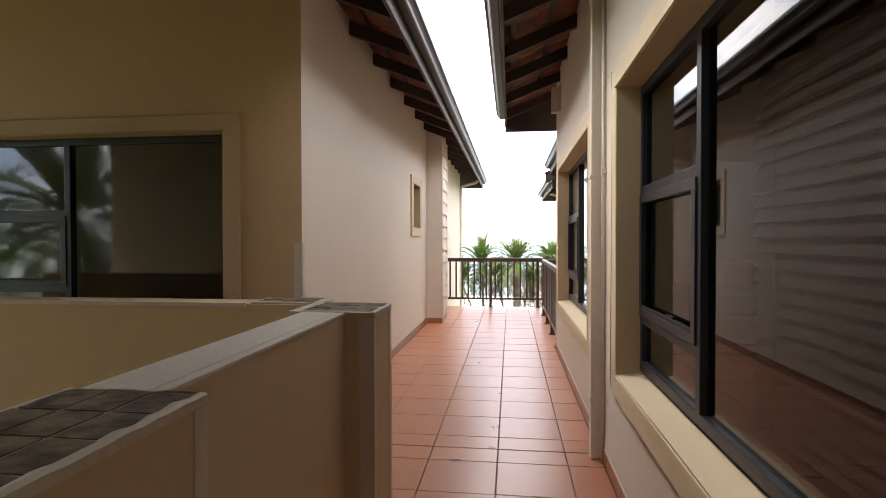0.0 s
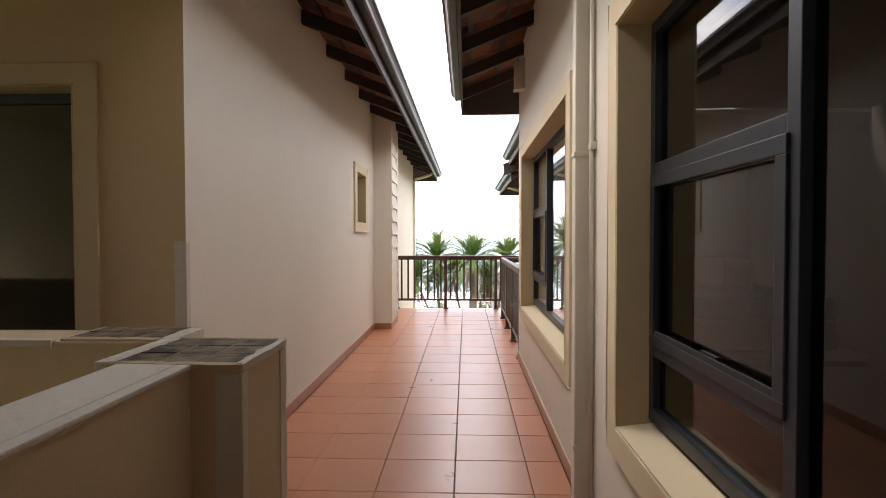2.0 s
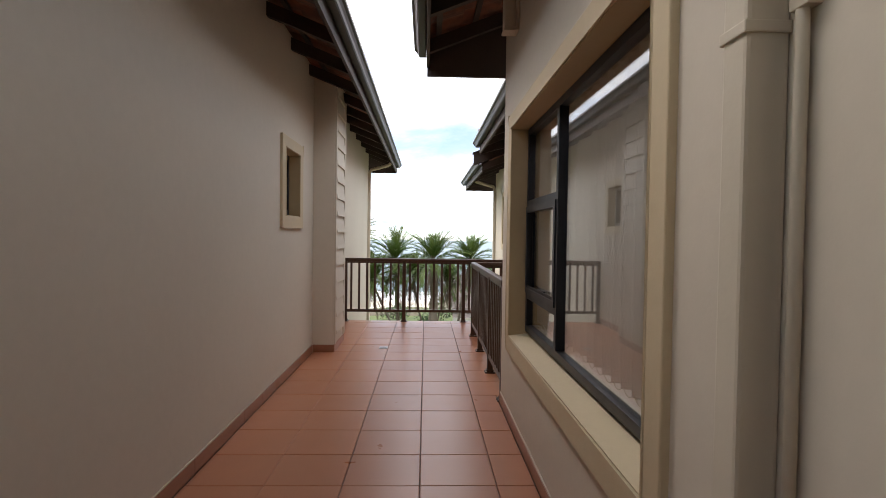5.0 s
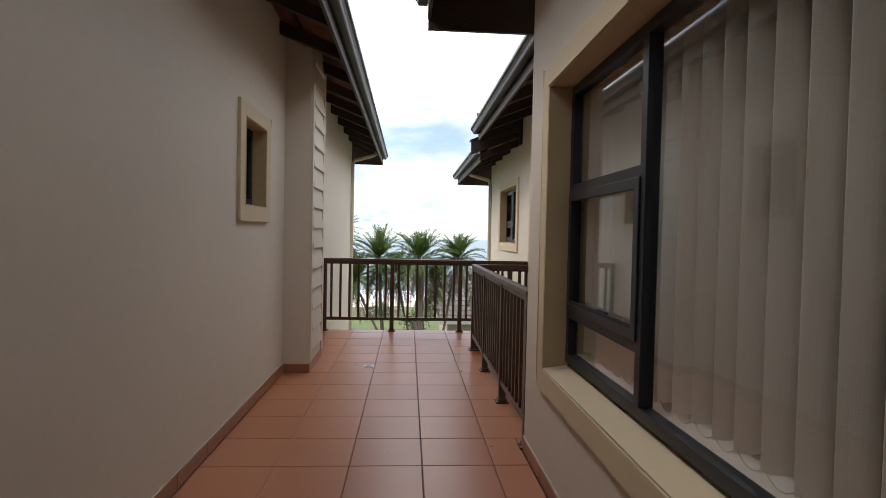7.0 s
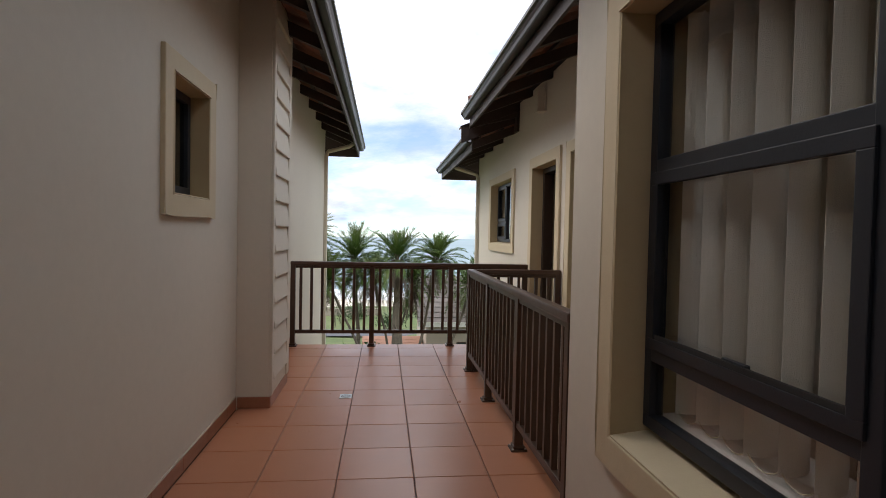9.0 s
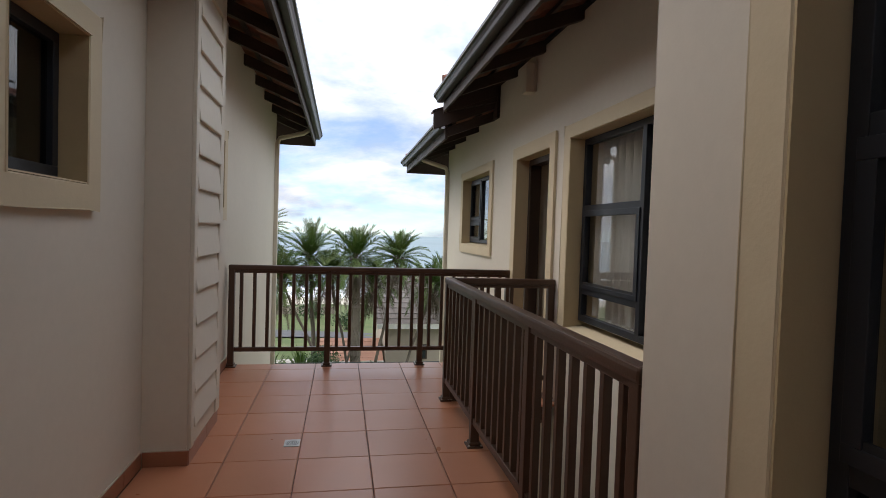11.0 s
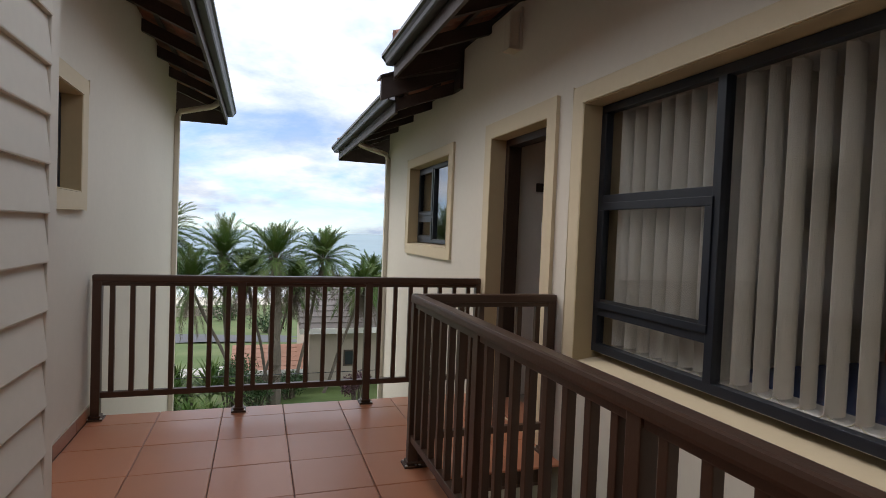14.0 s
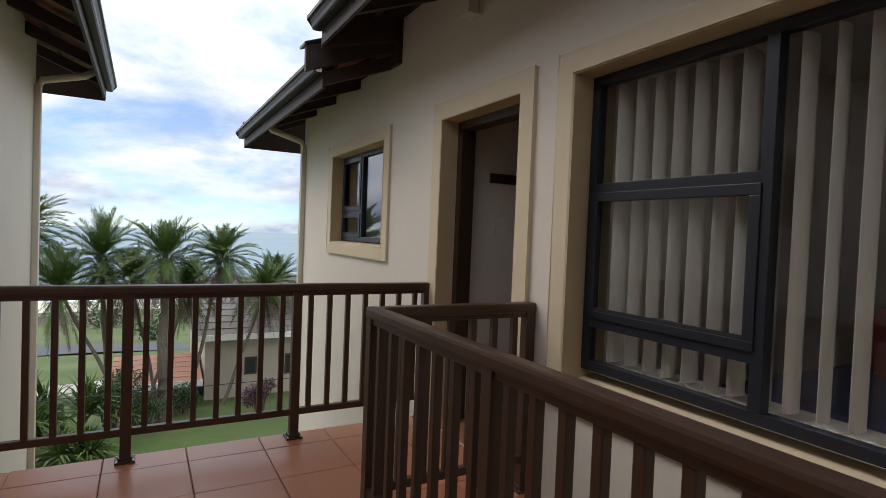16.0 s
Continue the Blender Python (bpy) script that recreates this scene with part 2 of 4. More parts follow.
def structure(ob, label, category):
    return tagged(ob, label, category, kind="structure")


def box(lo, hi, bevel=0.0, bm=None):
    fresh = bmesh.new()
    vs = [fresh.verts.new((x, y, z)) for x in (lo[0], hi[0]) for y in (lo[1], hi[1]) for z in (lo[2], hi[2])]
    for f in ((0, 1, 3, 2), (4, 6, 7, 5), (0, 4, 5, 1), (2, 3, 7, 6), (0, 2, 6, 4), (1, 5, 7, 3)):
        fresh.faces.new([vs[i] for i in f])
    if bevel:
        bmesh.ops.bevel(fresh, geom=fresh.edges[:], offset=bevel, segments=2, affect="EDGES", profile=0.6)
    if bm is None:
        return fresh
    add_bm(bm, fresh)
    return bm


def add_bm(bm, other):
    me = bpy.data.meshes.new("tmp")
    other.to_mesh(me)
    other.free()
    bm.from_mesh(me)
    bpy.data.meshes.remove(me)


def prism(profile, axis, lo, hi):
    """A closed profile (2D points) swept along an axis from lo to hi. For "y" the profile is (x, z); for "x" it is (y, z); for "z" it is (x, y)."""
    bm = bmesh.new()

    def at(p, s):
        return {"y": (p[0], s, p[1]), "x": (s, p[0], p[1]), "z": (p[0], p[1], s)}[axis]

    a, b = [bm.verts.new(at(p, lo)) for p in profile], [bm.verts.new(at(p, hi)) for p in profile]
    n = len(profile)
    for i in range(n):
        bm.faces.new((a[i], a[(i + 1) % n], b[(i + 1) % n], b[i]))
    bm.faces.new(a[::-1])
    bm.faces.new(b)
    return bm


def tube(points, radius, sides=8, bm=None):
    """A round tube through points; radius may be one number or one a point."""
    bm = bm or bmesh.new()
    rings, pts = [], [Vector(p) for p in points]
    for i, p in enumerate(pts):
        d = (pts[min(i + 1, len(pts) - 1)] - pts[max(i - 1, 0)]).normalized()
        q = d.to_track_quat("Z", "Y")
        r = radius[i] if isinstance(radius, (list, tuple)) else radius
        rings.append([bm.verts.new(p + q @ Vector((r * math.cos(2 * math.pi * k / sides), r * math.sin(2 * math.pi * k / sides), 0))) for k in range(sides)])
    for a, b in zip(rings, rings[1:]):
        for k in range(sides):
            bm.faces.new((a[k], a[(k + 1) % sides], b[(k + 1) % sides], b[k]))
    bm.faces.new(rings[0][::-1])
    bm.faces.new(rings[-1])
    return bm


def wall_mesh(axis, face, back, u0, u1, z0, z1, holes=()):
    """A wall of real thickness with openings through it. axis: the world axis that runs along the wall. holes: (u0, u1, z0, z1)."""
    us = sorted({u0, u1, *[v for h in holes for v in h[:2]]})
    zs = sorted({z0, z1, *[v for h in holes for v in h[2:]]})
    bm = bmesh.new()

    def solid(i, j):
        if not (0 <= i < len(us) - 1 and 0 <= j < len(zs) - 1):
            return False
        u, z = (us[i] + us[i + 1]) / 2, (zs[j] + zs[j + 1]) / 2
        return not any(h[0] < u < h[1] and h[2] < z < h[3] for h in holes)

    def p(d, u, z):
        return bm.verts.new((d, u, z) if axis == "y" else (u, d, z))

    for i in range(len(us) - 1):
        for j in range(len(zs) - 1):
            if not solid(i, j):
                continue
            a, b, c, d = us[i], us[i + 1], zs[j], zs[j + 1]
            for f in (face, back):
                bm.faces.new([p(f, a, c), p(f, b, c), p(f, b, d), p(f, a, d)])
            for di, dj, q in ((-1, 0, ((a, c), (a, d))), (1, 0, ((b, c), (b, d))), (0, -1, ((a, c), (b, c))), (0, 1, ((a, d), (b, d)))):
                if not solid(i + di, j + dj):
                    (ua, za), (ub, zb) = q
                    bm.faces.new([p(face, ua, za), p(face, ub, zb), p(back, ub, zb), p(back, ua, za)])
    bmesh.ops.remove_doubles(bm, verts=bm.verts[:], dist=0.0005)
    return bm


# ---------------------------------------------------------------- the plan
XL, XR, XF = -1.345, 0.53, 1.44          # left wall, near right wall, far right wall
YC, YR, YEND = 3.42, 6.79, 14.40        # left wall's corner, near right wall's end, far ends of the buildings
FLOOR_END = 10.885
GROUND = -4.4
# window openings (along, from, to, sill, head)
W1, W2, W3 = (0.55, 2.93, 0.62, 2.085), (3.92, 6.305, 0.62, 2.085), (7.005, 9.39, 0.62, 2.095)
W4 = (11.69, 13.13, 1.175, 2.09)
DOOR = (9.805, 10.69, 0.0, 2.09)
L1, L2 = (7.33, 7.89, 1.485, 2.09), (9.95, 10.51, 1.485, 2.07)
LW = (-3.95, -1.865, 0.62, 2.03)

wl = structure(part("wall_west", wall_mesh("y", XL, XL - 0.25, YC, YEND, GROUND, 3.15, [L1, L2]), WALL), "pale beige plastered wall of the building beside the walkway", "wall")
structure(part("wall_front", wall_mesh("x", YC, YC + 0.25, -7.0, XL - 0.25, GROUND, 3.15, [LW]), SHADEPAINT), "plastered wall with a large dark window, shade put into its ochre colour", "wall")
structure(part("wall_west_end", box((-7.0, YEND - 0.25, GROUND), (XL - 0.25, YEND, 3.15)), WALL), "beige plastered end wall of the building", "wall")
structure(part("wall_west_back", box((-7.25, YC, GROUND), (-7.0, YEND, 3.15)), WALL), "beige plastered rear wall of the building", "wall")
structure(part("wall_east", wall_mesh("y", XR, XR + 0.25, -3.0, YR, GROUND, 3.25, [W1, W2]), WALL), "pale beige plastered wall with two large windows", "wall")
structure(part("wall_east_end", box((XR + 0.25, YR - 0.25, GROUND), (XF, YR, 3.25)), WALL), "beige plastered return wall beside the open well", "wall")
structure(part("wall_far_east", wall_mesh("y", XF, XF + 0.25, YR - 0.25, 11.52, GROUND, 3.02, [W3, DOOR]), WALL), "pale beige plastered wall with a window and an open doorway", "wall")
structure(part("wall_far_east_low", wall_mesh("y", XF, XF + 0.25, 11.52, YEND, GROUND, 2.74, [W4]), WALL), "pale beige plastered wall with a small window", "wall")
structure(part("wall_far_east_end", box((XF + 0.25, YEND - 0.25, GROUND), (6.0, YEND, 2.74)), WALL), "beige plastered end wall of the building", "wall")
structure(part("wall_east_back", box((6.0, -3.0, GROUND), (6.25, YEND, 2.70)), WALL), "beige plastered rear wall of the building", "wall")
structure(part("ceiling", box((-7.4, -0.6, 3.0), (-0.90, YC, 3.04)), TIMBER), "dark boarded ceiling over the stair", "ceiling")
structure(part("wall_stair", box((-5.9, -0.6, GROUND), (-0.85, -0.4, 3.3)), PARAPET), "plastered wall behind the stairwell", "wall")
structure(part("wall_south", box((-5.0, -3.25, GROUND), (6.25, -3.0, 3.15)), WALL), "beige plastered wall that closes the walkway", "wall")

# added skin that carries the front wall's shade colour to the corner
structure(part("wall_front_corner", box((XL - 0.25, YC - 0.003, GROUND), (XL, YC - 0.0002, 3.1)), SHADEPAINT), "thin sheet over the wall corner, shade put into its ochre colour", "wall")
# unseen panel, added to cut the south-west sky light over the stair
structure(part("stair_ceiling", box((-3.2, -0.4, 2.78), (XL - 0.002, 0.9, 2.83)), TIMBER), "unseen dark panel added over the stair head to block sky light", "ceiling")
# added out of view to keep sky light off the walkway's start
structure(part("porch_ceiling", box((XL, -3.0, 2.78), (XR, 1.55, 2.83)), TIMBER), "unseen dark panel added over the start of the walkway to block sky light", "ceiling")

# rooms behind the windows
structure(part("room_floor", box((XR + 0.25, -3.0, -0.12), (6.0, YR - 0.25, 0.0)), ROOMFLOOR), "dim room floor behind the windows", "floor")
structure(part("room_floor", box((XF + 0.25, YR, -0.12), (6.0, YEND - 0.25, 0.0)), ROOMFLOOR), "dim room floor behind the far windows", "floor")
structure(part("room_floor", box((-7.0, YC + 0.25, -0.12), (XL - 0.25, YEND - 0.25, 0.0)), ROOMFLOOR), "dim room floor behind the small windows", "floor")
structure(part("room_ceiling", box((XR + 0.25, -3.0, 2.6), (6.0, YR - 0.25, 2.65)), INTERIOR), "dim plain room ceiling", "ceiling")
structure(part("room_ceiling", box((XF + 0.25, YR, 2.6), (6.0, YEND - 0.25, 2.65)), INTERIOR), "dim plain room ceiling", "ceiling")
structure(part("room_ceiling", box((-7.0, YC + 0.25, 2.6), (XL - 0.25, YEND - 0.25, 2.65)), INTERIOR), "dim plain room ceiling", "ceiling")
structure(part("room_wall", box((4.0, -3.0, 0.0), (4.1, YR - 0.25, 2.6)), INTERIOR), "plain inner room wall", "wall")
structure(part("room_wall", box((4.4, YR, 0.0), (4.5, 9.60, 2.6)), INTERIOR), "plain inner room wall", "wall")
structure(part("room_wall", box((XF + 0.25, 9.60, 0.0), (4.5, 9.70, 2.6)), INTERIOR), "plain inner wall beside the doorway", "wall")
structure(part("room_wall", box((XF + 0.25, 10.76, 0.0), (4.5, 10.86, 2.6)), INTERIOR), "plain entrance wall with a light switch", "wall")
structure(part("room_wall", box((4.4, 9.70, 0.0), (4.5, 10.76, 2.6)), INTERIOR), "plain wall at the end of the entrance", "wall")
structure(part("room_wall", box((-5.0, YC + 0.25, 0.0), (-4.9, YEND - 0.25, 2.6)), INTERIOR), "plain inner room wall", "wall")

# floor slab of the walkway, under the tiles
slab = bmesh.new()
box((XL, -3.0, -0.22), (XR, 9.66, -0.012), bm=slab)
box((XR, YR, -0.22), (0.642, 9.66, -0.012), bm=slab)
box((XL, 9.66, -0.22), (XF, FLOOR_END, -0.012), bm=slab)
floor = structure(part("floor", slab, GROUT), "walkway floor of square terracotta tiles with dark joints", "floor")
structure(part("floor_landing", box((-4.2, 2.66, -0.22), (XL, YC, 0.0)), GROUT), "plain landing floor behind the parapet", "floor")
structure(part("stair_floor", box((-7.0, -3.0, -1.75), (-0.84, 2.43, -1.55)), GROUT), "plain lower stair landing", "floor")


# ---------------------------------------------------------------- trims, windows, blinds
def trim_frame(name, axis, face, proud, u0, u1, z0, z1, band, sides="tblr", mat=TRIM):
    """A raised plaster band round an opening, in one piece; proud has the sign of the wall's outward normal."""
    root = thing(name, "raised cream plaster band round a wall opening", "window trim", (face, u0, z0) if axis == "y" else (u0, face, z0), kind="structure")
    low, bottom = (z0 - band, z0) if "b" in sides else (z0, z0 - 1.0)
    bm = wall_mesh(axis, face + proud, face, u0 - band, u1 + band, low, z1 + band, [(u0, u1, bottom, z1)] if "b" in sides else [])
    if "b" not in sides:
        bm.free()
        bm = prism([(u0 - band, low), (u0, low), (u0, z1), (u1, z1), (u1, low), (u1 + band, low), (u1 + band, z1 + band), (u0 - band, z1 + band)], "x" if axis == "y" else "y", *sorted((face, face + proud)))
    rim = [e for e in bm.edges if len(e.link_faces) == 2 and e.calc_face_angle(0) > 1.0 and any(abs((v.co.x if axis == "y" else v.co.y) - face - proud) < 1e-4 for v in e.verts)]
    bmesh.ops.bevel(bm, geom=rim, offset=0.006, segments=2, affect="EDGES", profile=0.5)
    put("band", bm, mat, root)
    return root


def lined(label, axis, face, inward, u0, u1, z0, z1, depth, slope=0.03, mat=TRIM, side=REVEAL):
    """The painted lining of an opening: jambs, head and a sloping sill."""
    a, b = sorted((face, face + inward * depth))
    t = 0.006
    root = thing("reveal", label, "window reveal", (face, u0, z0) if axis == "y" else (u0, face, z0), kind="structure")

    def bx(name, ua, ub, za, zb):
        put(name, box((a, ua, za), (b, ub, zb)) if axis == "y" else box((ua, a, za), (ub, b, zb)), side, root)

    bx("jamb", u0, u0 + t, z0 + 0.004, z1 - t - 0.001)
    bx("jamb", u1 - t, u1, z0 + 0.004, z1 - t - 0.001)
    bx("head", u0, u1, z1 - t, z1)
    prof = [(face, z0 + 0.002), (face + inward * depth, z0 + 0.002), (face + inward * depth, z0 + 0.008 + slope), (face, z0 + 0.008)]
    put("sill", prism(prof, axis, u0 + t, u1 - t), mat, root)
    return root


HM = 0.023     # half the width of a mullion


def casement(name, label, x, inward, u0, u1, z0, z1, mull, rails, glass, axis="y", mirror=False):
    """A dark aluminium window: outer frame, mullion, a stack of three lights beside a large fixed pane. x: the frame's outer face."""
    root = thing(name, label, "window", (x, (u0 + u1) / 2, z0) if axis == "y" else ((u0 + u1) / 2, x, z0), kind="structure")
    fw, fd = 0.045, 0.05

    def bx(ua, ub, za, zb, d0, d1, bevel=0.003):
        lo, hi = sorted((x + inward * d0, x + inward * d1))
        return box((lo, ua, za), (hi, ub, zb), bevel) if axis == "y" else box((ua, lo, za), (ub, hi, zb), bevel)

    put("frame_head", bx(u0, u1, z1 - fw, z1, 0, fd), ALU, root)
    put("frame_sill", bx(u0, u1, z0, z0 + fw, 0, fd), ALU, root)
    put("frame_side", bx(u0, u0 + fw, z0 + fw, z1 - fw, 0, fd), ALU, root)
    put("frame_side", bx(u1 - fw, u1, z0 + fw, z1 - fw, 0, fd), ALU, root)
    if mull is not None:
        put("mullion", bx(mull - HM, mull + HM, z0 + fw, z1 - fw, -0.004, fd), ALU, root)
        if mirror:
            a, b, c, d = u0 + fw, mull - HM, mull + HM, u1 - fw
        else:
            a, b, c, d = mull + HM, u1 - fw, u0 + fw, mull - HM
        pane = put("pane", bx(c, d, z0 + fw, z1 - fw, 0.022, 0.028, 0), glass, root, "large fixed glass pane")
        pane.visible_shadow = False
    else:
        a, b = u0 + fw, u1 - fw
    levels = [z0 + fw, *rails, z1 - fw]
    for i, r in enumerate(rails):
        put("transom", bx(a, b, r - 0.028, r + 0.028, 0.0, fd), ALU, root)
    for i in range(len(levels) - 1):
        lo = levels[i] + (0.028 if i else 0)
        hi = levels[i + 1] - (0.028 if i < len(rails) else 0)
        if i == 1 or len(rails) == 1 and i == 0:
            # the opening sash stands a little proud, with its own frame
            sash = put("sash", bx(a - 0.012, b + 0.012, hi - 0.03, hi + 0.012, -0.012, 0.012), ALU, root, "opening sash of charcoal aluminium")
            for ua, ub, za, zb in ((a - 0.012, b + 0.012, lo - 0.012, lo + 0.024), (a - 0.012, a + 0.03, lo + 0.024, hi - 0.03), (b - 0.03, b + 0.012, lo + 0.024, hi - 0.03)):
                rail = part("sash_rail", bx(ua, ub, za, zb, -0.012, 0.012), ALU)
                rail.parent = sash
            um = (a + b) / 2
            handle = part("handle", bx(um - 0.05, um + 0.05, lo + 0.026, lo + 0.040, 0.014, 0.030), ALU)
            handle.parent = sash
            put("seal", bx(a + 0.03, b - 0.03, lo + 0.024, lo + 0.040, -0.008, 0.0, 0), RUBBER, root)
            a2, b2, lo2, hi2 = a + 0.03, b - 0.03, lo + 0.024, hi - 0.03
        else:
            a2, b2, lo2, hi2 = a, b, lo, hi
        pane = put("pane", bx(a2, b2, lo2, hi2, 0.022, 0.028, 0), glass, root, "small glass pane of the side lights")
        pane.visible_shadow = False
    return root


def vertical_blind(name, label, x, u0, u1, z0, z1, pitch, width, turn, group):
    """A vertical blind behind a window: head rail, hanging fabric slats, bead chain along their feet."""
    root = thing(name, label, "vertical blind", (x, (u0 + u1) / 2, z1))
    put("head_rail", box((x - 0.025, u0, z1), (x + 0.025, u1, z1 + 0.045), 0.004), SOCK, root)
    rnd = random.Random(name + str(u0))
    n = int((u1 - u0) / pitch)
    feet = []
    for i in range(n):
        u = u0 + (i + 0.5) * pitch
        a = radians(turn + rnd.uniform(-7, 7))
        s, c = math.sin(a), math.cos(a)
        bow = -0.17 * width
        prof = []
        for k in range(9):
            f = k / 8 - 0.5
            d = bow * (1 - 4 * f * f)
            prof.append((x + s * f * width + c * d, u - c * f * width + s * d))
        back = [(px + c * 0.0015, py + s * 0.0015) for px, py in prof[::-1]]
        foot = z0 + rnd.uniform(-0.006, 0.006)
        put("slat", prism(prof + back, "z", foot, z1 - 0.012), FABRIC, root)
        put("weight", box((x - 0.004, u - 0.004, z1 - 0.014), (x + 0.004, u + 0.004, z1 + 0.002)), WHITE, root)
        feet.append((x - abs(s) * width * 0.42, u + c * width * 0.4 * (1 if s > 0 else -1), foot + 0.012))
    chain = bmesh.new()
    for a, b in zip(feet, feet[1:]):
        pts = [Vector(a).lerp(Vector(b), k / 6) - Vector((0, 0, 0.028 * (1 - (k / 3 - 1) ** 2))) for k in range(7)]
        tube(pts, 0.0018, 4, chain)
    put("bead_chain", chain, CHAIN, root, "thin bead chain linking the slats")
    return root


def wall_window(tag, label, xface, w, mull, glass=GLASS, foot=0.045):
    """One of the large windows in a wall that faces -x."""
    trim_frame("trim", "y", xface - 0.0, -0.025, w[0], w[1], w[2], w[3], 0.105)
    lined("cream painted reveal and sloping sill", "y", xface - 0.022, 1, w[0], w[1], w[2], w[3], 0.27)
    return casement(tag, label, xface + 0.095, 1, w[0] + 0.008, w[1] - 0.008, w[2] + foot, w[3] - 0.008, mull, (0.925, 1.55), glass)


wall_window("window_1", "large charcoal aluminium window with dark glass", XR, W1, 2.06, glass=TINTED)
wall_window("window_2", "large charcoal aluminium window with closed vertical blinds", XR, W2, 5.41)
wall_window("window_3", "large charcoal aluminium window with half-open vertical blinds", XF, W3, 8.525, foot=0.068)
vertical_blind("vertical_blind", "beige fabric vertical blind hanging behind the walkway window", XR + 0.215, 3.96, 6.27, 0.735, 2.06, 0.115, 0.112, 98, "blinds")
vertical_blind("vertical_blind", "beige fabric vertical blind, slats turned half open", XF + 0.215, 7.096, 9.36, 0.735, 2.06, 0.1015, 0.108, 93, "blinds")

for face, w in ((XR, W2), (XF, W3)):
    structure(part("window_sill", box((face + 0.249, w[0] + 0.01, 0.655), (face + 0.40, w[1] - 0.01, 0.705), 0.006), WHITE), "white painted inner window sill", "window sill")
    structure(part("window_sill", box((face + 0.145, w[0] + 0.01, 0.668), (face + 0.2485, w[1] - 0.01, 0.705), 0.004), WHITE), "white painted inner window sill", "window sill")

# small far window, two lights
trim_frame("trim", "y", XF, -0.025, *W4, 0.105)
lined("cream painted reveal of the small window", "y", XF - 0.022, 1, *W4, 0.27, 0.02)
casement("window_4", "small charcoal aluminium window with two lights", XF + 0.10, 1, W4[0] + 0.008, W4[1] - 0.008, W4[2] + 0.03, W4[3] - 0.008, 12.53, (1.50,), GLASS)

# the door opening
trim_frame("trim", "y", XF, -0.025, *DOOR, 0.115, "tlr")
lined("cream painted door reveal", "y", XF - 0.022, 1, DOOR[0], DOOR[1], DOOR[2], DOOR[3], 0.13, 0.0)
door = thing("door_1", "open doorway with a dark-stained wooden frame", "doorway", (XF + 0.15, 10.25, 0), kind="structure")
put("door_jamb", box((XF + 0.11, DOOR[0], 0), (XF + 0.22, DOOR[0] + 0.06, 2.03), 0.004), DOORWOOD, door)
put("door_jamb", box((XF + 0.11, DOOR[1] - 0.06, 0), (XF + 0.22, DOOR[1], 2.03), 0.004), DOORWOOD, door)
put("door_head", box((XF + 0.11, DOOR[0], 2.03), (XF + 0.22, DOOR[1], 2.088), 0.004), DOORWOOD, door)
put("threshold", box((XF - 0.01, DOOR[0] + 0.001, -0.01), (XF + 0.25, DOOR[1] - 0.001, 0.025), 0.004), SKIRT, door)
leaf = put("door_leaf", box((XF + 0.23, DOOR[0] + 0.01, 0.03), (XF + 1.06, DOOR[0] + 0.05, 2.03), 0.004), DOORWOOD, door, "dark wooden door leaf standing open")

sw = thing("light_switch", "white plastic light switch on the entrance wall", "light switch", (1.98, 10.76, 1.33))
put("plate", box((1.935, 10.749, 1.33), (2.025, 10.759, 1.455), 0.003), WHITE, sw)
put("rocker", box((1.965, 10.744, 1.37), (1.995, 10.749, 1.415), 0.002), WHITE, sw)
hook = thing("coat_rack", "dark wooden coat rack on the entrance wall", "coat rack", (2.0, 10.75, 1.72))
put("board", box((1.87, 10.735, 1.70), (2.25, 10.758, 1.77), 0.003), DOORWOOD, hook)
for k in range(3):
    put("peg", tube([(1.93 + k * 0.12, 10.738, 1.74), (1.93 + k * 0.12, 10.69, 1.755)], 0.008, 8), DOORWOOD, hook)

# dark slatted blind behind the first window
hb = thing("slatted_blind", "dark horizontal slatted blind behind tinted glass", "blind", (XR + 0.26, 1.7, 2.08))
put("head_rail", box((XR + 0.2495, 0.6, 2.06), (XR + 0.30, 2.90, 2.12), 0.003), HBLIND, hb)
for k in range(28):
    z = 0.70 + k * 0.0478
    put("slat", prism([(XR + 0.253, z), (XR + 0.262, z + 0.020), (XR + 0.276, z + 0.047), (XR + 0.278, z + 0.047), (XR + 0.264, z + 0.019), (XR + 0.255, z - 0.001)], "y", 0.6, 2.02), HBLIND, hb)
for y in (0.75, 1.31, 1.87):
    put("cord", tube([(XR + 0.2515, y, 0.70), (XR + 0.2515, y, 2.06)], 0.0012, 5), HBLIND, hb)

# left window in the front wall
# its trim and lining are darkened in colour for the shaded side
trim_frame("trim", "x", YC, -0.025, *LW, 0.105, mat=SHADETRIM)
lined("reveal of the dark window, shade put into its ochre colour", "x", YC - 0.022, 1, *LW, 0.27, mat=SHADETRIM, side=SHADETRIM)
casement("window_5", "large charcoal aluminium window with dark glass", YC + 0.10, 1, LW[0] + 0.008, LW[1] - 0.008, LW[2] + 0.045, LW[3] - 0.008, -3.08, (0.98, 1.50), GLASS, axis="x", mirror=True)

# small square windows in the left wall
for i, w in enumerate((L1, L2)):
    trim_frame("trim", "y", XL, 0.025, *w, 0.105)
    lined("cream painted deep reveal of the small window", "y", XL + 0.022, -1, *w, 0.27, 0.012)
    casement("window_%d" % (6 + i), "small square dark aluminium window set deep in the wall", XL - 0.085, -1, w[0] + 0.008, w[1] - 0.008, w[2] + 0.02, w[3] - 0.008, None, (), TINTED)

